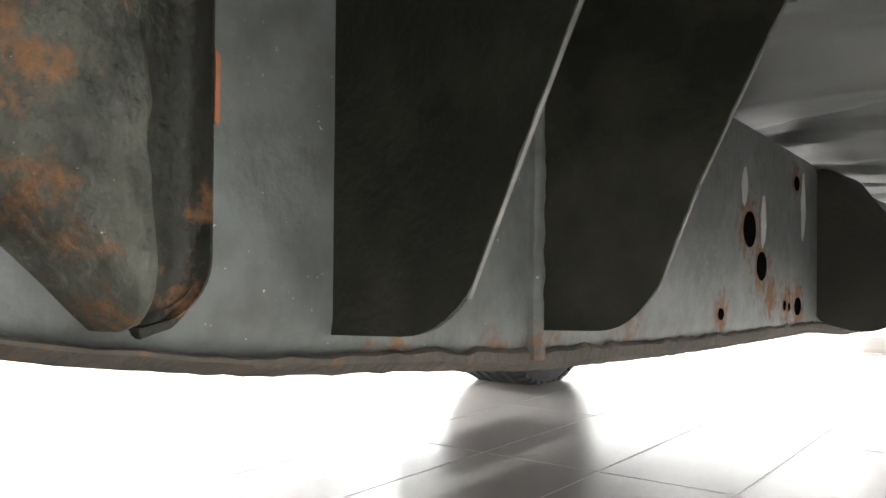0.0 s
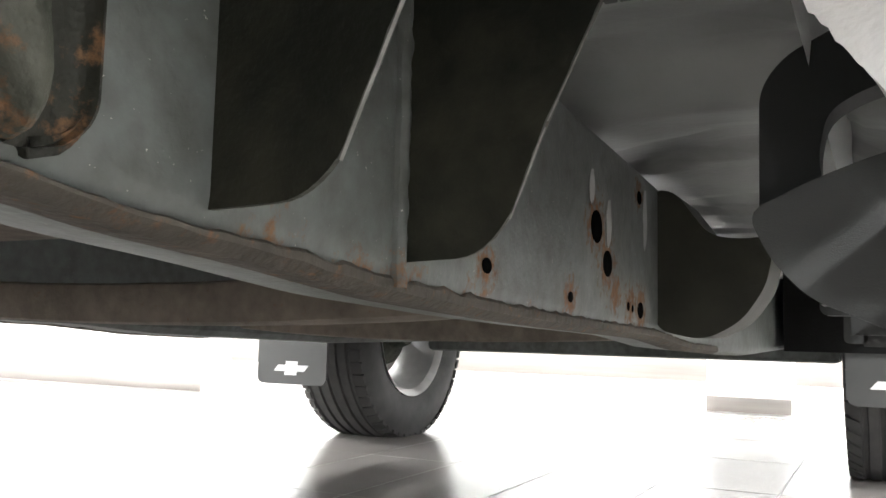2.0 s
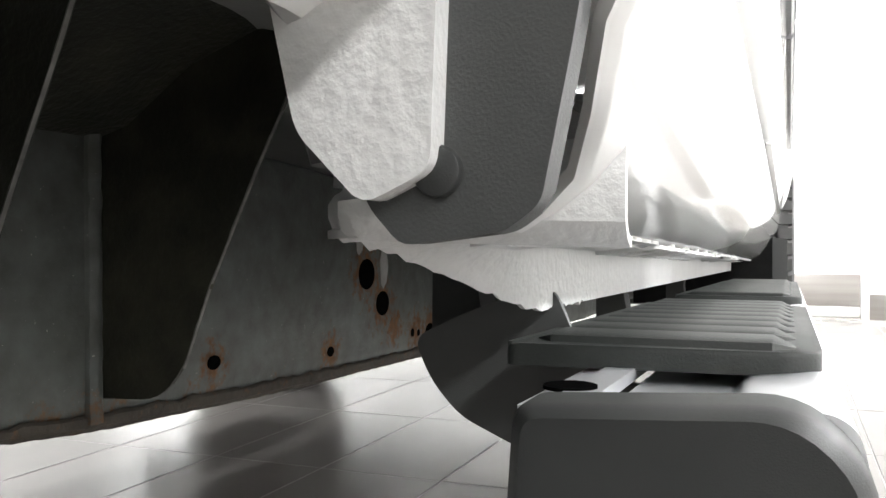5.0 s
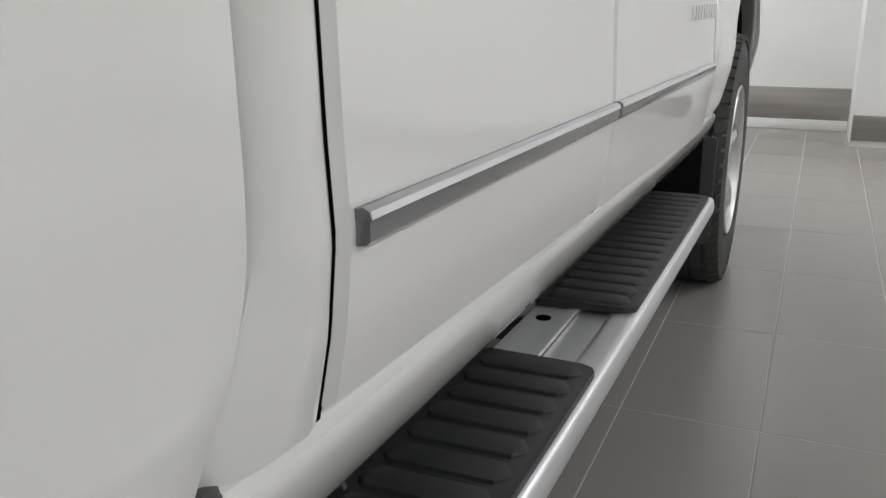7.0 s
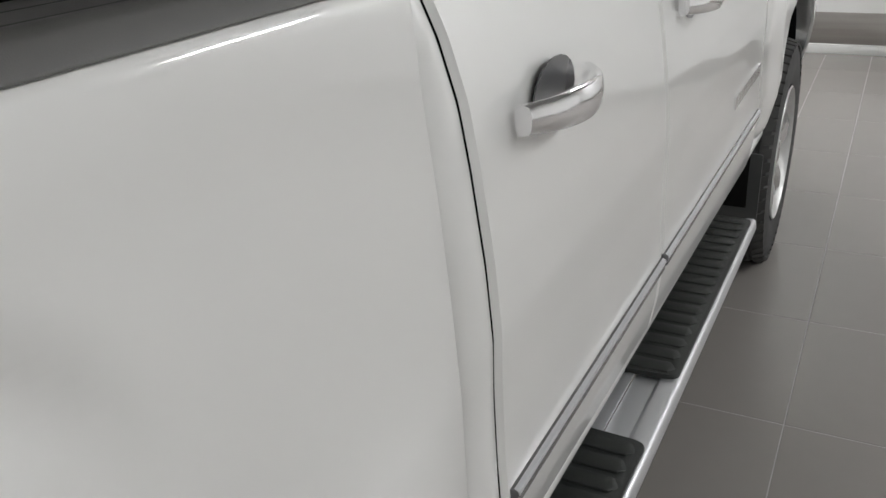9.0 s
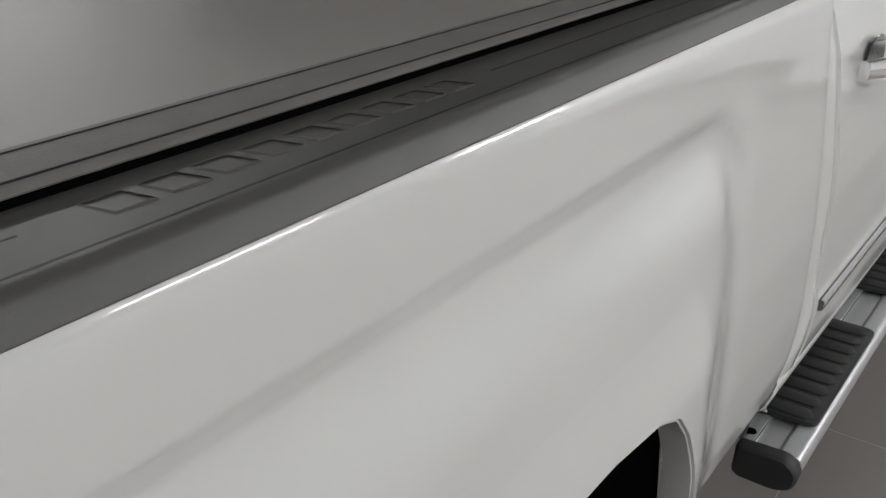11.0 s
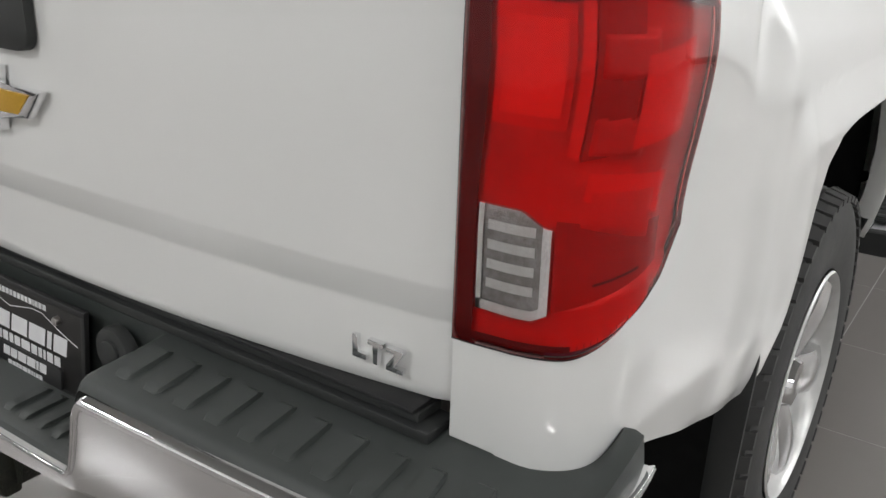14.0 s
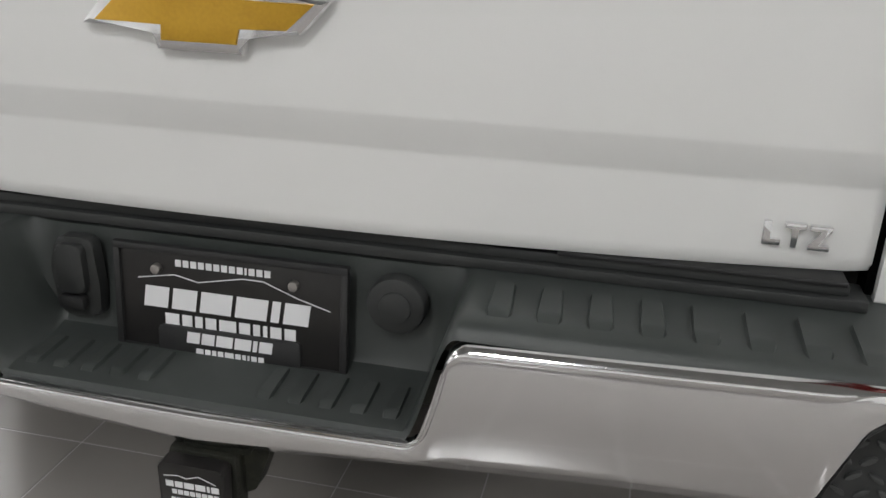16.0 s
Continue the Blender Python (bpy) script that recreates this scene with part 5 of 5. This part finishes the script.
bump_top = table([(0, 0.574), (0.285, 0.577), (0.30, 0.59), (0.316, 0.65), (0.328, 0.706), (0.345, 0.719), (0.8, 0.729), (1.01, 0.735)], 0.008)
bump_bot = table([(0, 0.528), (0.3, 0.552), (0.5, 0.564), (0.742, 0.572), (0.752, 0.60), (0.778, 0.672), (0.795, 0.69), (0.83, 0.699), (0.98, 0.704), (1.01, 0.712)], 0.006)
xs = sorted({round(x, 4) for x in list(np.linspace(0, 0.27, 8)) + list(np.arange(0.275, 0.36, 0.005)) + list(np.linspace(0.37, 0.45, 4)) + list(np.arange(0.455, 0.525, 0.005)) + list(np.linspace(0.53, 0.73, 8)) + list(np.arange(0.74, 0.84, 0.005)) + [0.85, 0.865]})
plan = [(x, bump_y(x)) for x in xs] + [(0.88 + 0.124 * math.sin(a), 0.05 - 0.186 * math.cos(a)) for a in np.linspace(0.03, math.pi / 2, 22)] + [(1.0045, 0.08), (1.003, 0.11), (0.999, 0.135)]
plan = [(-x, y) for x, y in plan[:0:-1]] + plan


def normal_of(i):
    a, b = Vector(plan[max(0, i - 1)]), Vector(plan[min(len(plan) - 1, i + 1)])
    d = (b - a).normalized()
    return Vector((d.y, -d.x))


def side_run(x, y):
    """0 on the rear face, 1 at the forward end of the wrap-round."""
    return step01(-0.06, 0.12, y) if abs(x) > 0.95 else 0.0


rows = []
for i, (x, y) in enumerate(plan):
    r = side_run(x, y)
    zt, zb, nn = bump_top(abs(x)), bump_bot(abs(x)), normal_of(i)
    zb += (zt - 0.012 - zb) * r * 0.9
    row = [(x - nn.x * 0.035, y - nn.y * 0.035, zb - 0.03 * (abs(x) < 0.74)), (x - nn.x * 0.012, y - nn.y * 0.012, zb - 0.018 * (abs(x) < 0.74))]
    for t, out in ((0, 0.0), (0.03, 0.006), (0.1, 0.0095), (0.5, 0.009), (0.8, 0.0075), (0.85, 0.0065), (0.875, 0.0095), (0.9, 0.0122), (0.925, 0.0128), (0.95, 0.0115), (0.975, 0.0075), (0.99, 0.002), (1.0, -0.006)):
        row.append((x + nn.x * out, y + nn.y * out, zb + (zt - zb) * t))
    rows.append(row)
thicken(part("chrome_face", surface(bmesh.new(), rows), CHROME, bumper, "chromed steel bumper face"), 0.004, (0, 2, 0.65))
# black upper step, wrapping the corners with an upturned end
bm = bmesh.new()
rows = []
low = [(0.0, 0.572), (0.03, 0.583), (0.10, 0.587), (0.55, 0.590), (0.66, 0.596), (0.70, 0.61), (0.74, 0.69), (0.76, 0.742), (0.84, 0.752), (1.0, 0.754)]
high = [(0.0, 0.720), (0.03, 0.732), (0.08, 0.738), (0.22, 0.741), (0.40, 0.743), (0.58, 0.746), (0.70, 0.748), (0.76, 0.750), (0.84, 0.753), (1.0, 0.755)]
for i, (x, y) in enumerate(plan):
    k = step01(0.272, 0.335, abs(x))
    ax, sg = abs(x), (1 if x >= 0 else -1)
    qx = ax if ax < 0.8 else 0.8 + (ax - 0.8) * 0.62
    qy = 0.05 + 0.085 * step01(0.9, 1.0, ax)
    r = side_run(x, y)
    row = []
    for (ta, za), (tb, zb) in zip(low, high):
        t, zz = ta + (tb - ta) * k, za + (zb - za) * k
        curl = 0.034 * r * step01(0.0, 0.09, t) * step01(0.75, 0.3, t) + 0.006 * (bump_top(ax) - 0.729 if k > 0.99 else 0)
        row.append((sg * (ax + (qx - ax) * t), y + (qy - y) * t, zz + curl))
    rows.append(row)
rows = [[(p[0], p[1] + 0.004, 0.70) for p in rows[0]]] + rows + [[(p[0], p[1] + 0.004, 0.70) for p in rows[-1]]]
surface(bm, rows)
deck = part("step_deck", bm, STEPPAD, bumper, "black grained plastic bumper step")


def bar_rib(x, y0, y1, z0, z1, w=0.012, h=0.005, skew=0.0):
    """A raised tread bar, wider and rounder at its rear end."""
    rows = []
    for t in np.linspace(0, 1, 9):
        ww = w * (1.0 - 0.2 * t) * min(1, 12 * t + 0.75, 12 * (1 - t) + 0.75)
        hh = h * min(1, 14 * t, 14 * (1 - t)) - 0.001
        rows.append([(x + skew * t + u * ww, y0 + (y1 - y0) * t, z0 + (z1 - z0) * t + (hh if abs(u) < 0.95 else -0.001)) for u in (-1, -0.82, 0.82, 1)])
    return surface(bmesh.new(), rows)


for sg in (1, -1):
    for k in range(10):
        x = 0.378 + k * 0.058
        part("rib", bar_rib(sg * x, -0.118 + 0.02 * step01(0.85, 0.92, x), -0.032 + 0.012 * step01(0.8, 0.92, x), 0.7385, 0.7455, 0.0165, 0.0075, -0.004 * sg if k < 8 else -0.014 * sg), STEPPAD, deck)
for k in range(13):
    x = -0.252 + k * 0.042
    if abs(x) > 0.045:
        part("rib", bar_rib(x, -0.128, -0.05, 0.5865, 0.5895, 0.0115, 0.007), STEPPAD, deck)
# corner footholds below the chrome
for sg in (1, -1):
    run = [(i, p) for i, p in enumerate(plan) if sg * p[0] > 0.742 and p[1] < 0.06]
    bm = bmesh.new()
    surface(bm, [[(p[0] - normal_of(i).x * d, p[1] - normal_of(i).y * d, z) for d, z in ((0.012, 0.55), (0.03, 0.56), (0.034, 0.6), (0.036, 0.68), (0.02, 0.715))] for i, p in run])
    ins = part("corner_step", bm, PLASTIC, bumper, "black corner foothold with tread plate")
    bm = bmesh.new()
    loft(bm, [[(p[0] + normal_of(i).x * o, p[1] + normal_of(i).y * o, bump_bot(abs(p[0])) + dz + (bump_top(abs(p[0])) - 0.012 - bump_bot(abs(p[0]))) * side_run(*p) * 0.9) for o, dz in ((-0.012, -0.009), (0.004, -0.008), (0.0085, -0.003), (0.0085, 0.001), (-0.012, 0.0))] for i, p in run])
    part("foothold_lip", bm, PLASTIC, ins, "black rubber lip")
    for n in range(7):
        for j in range(5):
            x, z = 0.775 + n * 0.025 + 0.0125 * (j % 2), 0.575 + j * 0.021
            y = bump_y(x) + 0.034
            if x > 0.88:
                y = 0.05 - 0.186 * math.sqrt(max(0.0, 1 - ((x - 0.88) / 0.13) ** 2)) + 0.03
            a = 0.6 if (n + j) % 2 else -0.6
            bm = slab(bmesh.new(), [(0.010 * math.cos(q) * math.cos(a) - 0.0035 * math.sin(q) * math.sin(a), 0.010 * math.cos(q) * math.sin(a) + 0.0035 * math.sin(q) * math.cos(a)) for q in np.linspace(0, 2 * math.pi, 9)[:-1]], lambda u, v, w: (sg * (x + u), y - w, z + v), 0.006, 0.001)
            part("tread_stud", bm, CAPMAT, ins)
# stepped sealing strips under the tailgate
for x0, x1, z0, z1, y in ((-0.793, 0.793, 0.749, 0.7635, -0.006), (-0.772, 0.772, 0.764, 0.777, 0.004), (0.43, 0.768, 0.7765, 0.783, -0.001)):
    part("gate_strip", boxed(x0, x1, y, 0.05, z0, z1, 0.002), PLASTIC if z0 < 0.77 else GASKET, bumper)
# dealer plate with print
plate = new("dealer_plate")
plate.parent = truck
tagged(plate, "black dealer plate in a black frame with white print")


def on_plate(u, v, w):
    return (u - 0.002, -0.022 + 0.10 * v - w, 0.733 + v)


part("sheet", slab(bmesh.new(), rounded([(-0.163, -0.145), (0.163, -0.145), (0.163, 0), (-0.163, 0)], 0.012), on_plate, 0.004, 0.001), PLATE, plate)
bm = bmesh.new()
for a, b, c, d in ((-0.17, 0.17, -0.005, 0.005), (-0.17, 0.17, -0.151, -0.142), (-0.17, -0.16, -0.143, -0.004), (0.16, 0.17, -0.143, -0.004)):
    slab(bm, [(a, c), (b, c), (b, d), (a, d)], on_plate, 0.009, 0.002)
part("frame", bm, GASKET, plate)
part("frame_foot", slab(bmesh.new(), rounded([(-0.105, -0.15), (0.105, -0.15), (0.105, -0.108), (-0.105, -0.108)], 0.008), on_plate, 0.0095, 0.0015), GASKET, plate)


def letter_bars(place, x0, z0, widths, h, gap, parent, w=0.0006, slant=0.0):
    """A line of plain blocks in the place of letters."""
    bm = bmesh.new()
    x = x0
    for k in widths:
        slab(bm, [(x, z0), (x + k, z0), (x + k + slant, z0 + h), (x + slant, z0 + h)], place, w)
        x += k + gap
    return part("print_line", bm, PRINT, parent, "white printed line")


front = lambda u, v, w: on_plate(u, v, 0.0042 + w)
letter_bars(front, -0.078, -0.023, [0.0085] * 9 + [0.003] + [0.0085] * 3, 0.0095, 0.0028, plate)
letter_bars(front, -0.128, -0.085, [0.036, 0.036, 0.046, 0.046, 0.012, 0.036], 0.030, 0.006, plate, slant=0.004)
letter_bars(front, -0.096, -0.108, [0.021, 0.015, 0.011, 0.016, 0.025, 0.016, 0.01, 0.006, 0.016, 0.016], 0.016, 0.0045, plate)
foot = lambda u, v, w: on_plate(u, v, 0.0097 + w)
letter_bars(foot, -0.062, -0.129, [0.019, 0.019, 0.024, 0.024, 0.006, 0.019], 0.016, 0.003, plate, slant=0.002)
letter_bars(foot, -0.048, -0.146, [0.011, 0.008, 0.006, 0.008, 0.013, 0.008, 0.005, 0.003, 0.008, 0.008], 0.010, 0.0025, plate)
bm = bmesh.new()
hill = [(-0.135, -0.046), (-0.08, -0.036), (-0.045, -0.043), (0.02, -0.03), (0.05, -0.03), (0.10, -0.048), (0.145, -0.06)]
for (u0, v0), (u1, v1) in zip(hill, hill[1:]):
    slab(bm, [(u0, v0), (u1, v1), (u1, v1 + 0.0014), (u0, v0 + 0.0014)], front, 0.0005)
part("hill_line", bm, PRINT, plate)
for sx in (-0.105, 0.095):
    bm = bmesh.new()
    slab(bm, [(0.007 * math.cos(a), 0.007 * math.sin(a)) for a in np.linspace(0, 2 * math.pi, 13)[:-1]], lambda u, v, w: on_plate(sx + u, -0.028 + v, 0.004 + w), 0.009, 0.0015)
    part("screw", bm, STEEL, plate)
# trailer sockets beside the plate
socket = part("round_socket_cover", slab(bmesh.new(), [(0.04 * math.cos(a), 0.04 * math.sin(a)) for a in np.linspace(0, 2 * math.pi, 33)[:-1]], lambda u, v, w: (0.232 + u, -0.012 - w, 0.693 + v), 0.022, 0.007), PLASTIC, bumper, "round black socket cover")
part("cover_ring", slab(bmesh.new(), [(0.022 * math.cos(a), 0.022 * math.sin(a)) for a in np.linspace(0, 2 * math.pi, 25)[:-1]], lambda u, v, w: (0.232 + u, -0.034 - w, 0.693 + v), 0.004, 0.002), PLASTIC, socket)
socket = part("trailer_socket", slab(bmesh.new(), rounded([(-0.27, 0.615), (-0.205, 0.615), (-0.2, 0.66), (-0.205, 0.735), (-0.26, 0.735), (-0.275, 0.69)], 0.014), lambda u, v, w: (u, -0.010 - w, v), 0.02, 0.005), PLASTIC, bumper, "black hinged trailer wiring socket")
part("flip_lid", slab(bmesh.new(), rounded([(-0.262, 0.655), (-0.215, 0.655), (-0.215, 0.728), (-0.255, 0.728)], 0.012), lambda u, v, w: (u, -0.031 - w, v), 0.012, 0.004), PLASTIC, socket)
part("hinge", boxed(-0.26, -0.22, -0.045, -0.03, 0.63, 0.65, 0.004), GASKET, socket)
# tow hitch
hitch = new("tow_hitch")
hitch.parent = truck
tagged(hitch, "black receiver hitch with printed plastic cover")
part("receiver", boxed(-0.045, 0.035, -0.12, 0.25, 0.41, 0.485, 0.006), GUSSET, hitch)
part("collar", boxed(-0.055, 0.045, -0.135, -0.10, 0.405, 0.495, 0.008), GUSSET, hitch)
part("bracket", slab(bmesh.new(), rounded([(-0.035, 0.495), (0.06, 0.495), (0.085, 0.545), (0.06, 0.562), (-0.01, 0.562), (-0.03, 0.54)], 0.006), lambda u, v, w: (u, -0.125 + w, v), 0.05, 0.004), GUSSET, hitch)
part("socket_arm", slab(bmesh.new(), rounded([(0.04, 0.42), (0.06, 0.43), (0.095, 0.53), (0.07, 0.535), (0.04, 0.50)], 0.006), lambda u, v, w: (u, -0.11 + w, v), 0.03, 0.003), GUSSET, hitch)
hc = part("hitch_cover", slab(bmesh.new(), rounded([(-0.052, 0.405), (0.038, 0.405), (0.041, 0.488), (0.035, 0.493), (-0.046, 0.493), (-0.052, 0.488)], 0.005), lambda u, v, w: (u, -0.14 - w, v), 0.024, 0.004), PLATE, hitch, "printed black hitch cover")
hp = lambda u, v, w: (u, -0.1642 - w, v)
letter_bars(hp, -0.042, 0.457, [0.011, 0.011, 0.014, 0.014, 0.004, 0.011], 0.009, 0.0022, hc)
letter_bars(hp, -0.034, 0.446, [0.007] * 8, 0.007, 0.0016, hc)
letter_bars(hp, -0.036, 0.434, [0.006] * 9, 0.006, 0.0016, hc)
bm = bmesh.new()
for (u0, v0), (u1, v1) in (((-0.044, 0.472), (-0.024, 0.475)), ((-0.024, 0.475), (-0.012, 0.472)), ((-0.012, 0.472), (0.006, 0.478)), ((0.006, 0.478), (0.03, 0.469))):
    slab(bm, [(u0, v0), (u1, v1), (u1, v1 + 0.0012), (u0, v0 + 0.0012)], hp, 0.0005)
part("hill_line", bm, PRINT, hc)
part("cross_tube", boxed(-0.55, 0.55, 0.12, 0.19, 0.45, 0.52, 0.01), GUSSET, hitch)
# rear mud flap edge behind the wheel
for sg in (1, -1):
    part("rear_mud_flap", slab(bmesh.new(), rounded([(sg * 0.76, 0.3), (sg * 1.0, 0.3), (sg * 1.012, 0.74), (sg * 0.76, 0.74)], 0.03), lambda u, v, w: (u, 0.56 + w, v), 0.01, 0.002), PLASTIC, truck, "black rear mud flap")

# thin cable lying on the floor
bm = bmesh.new()
way = [(1.065, 3.034), (1.145, 2.954), (1.205, 2.885), (1.24, 2.872), (1.275, 2.888), (1.34, 2.95), (1.42, 3.03), (1.56, 3.14), (1.8, 3.2)]
loft(bm, [[(x + 0.003 * math.cos(a), y, 0.003 + 0.003 * math.sin(a)) for a in np.linspace(0, 2 * math.pi, 7)[:-1]] for x, y in way])
tagged(new("cable", mesh_of("cable", bm, GASKET)), "thin black cable lying loose on the tiled floor", "cable")

# ---------- floor tiles ----------
bm = bmesh.new()
box(bm, 0.0015, TX - 0.0015, 0.0015, TY - 0.0015, -0.01, 0.0, 0.001, 1)
tile_mesh = mesh_of("tile", bm, TILE)
far = bmesh.new()
near = 0
for i in range(-20, 22):
    for j in range(-15, 10):
        x, y = TX0 + i * TX, TY0 + j * TY
        if not (-6.9 < x < 7.1 and -5.9 < y < 8.9):
            continue
        if -1.6 < x < 2.2 and -0.9 < y < 7.2 and near < 300:
            ob = new("tile", tile_mesh)
            ob.location, ob.parent = (x, y, 0), floor
            near += 1
        else:
            vs = [far.verts.new((x + a, y + b, 0.0)) for a, b in ((0.0015, 0.0015), (TX - 0.0015, 0.0015), (TX - 0.0015, TY - 0.0015), (0.0015, TY - 0.0015))]
            lo = [far.verts.new((v.co.x, v.co.y, -0.006)) for v in vs]
            far.faces.new(vs)
            for k in range(4):
                far.faces.new((vs[k], lo[k], lo[(k + 1) % 4], vs[(k + 1) % 4]))
tagged(part("tile_field", far, TILE, floor), kind="stuff")
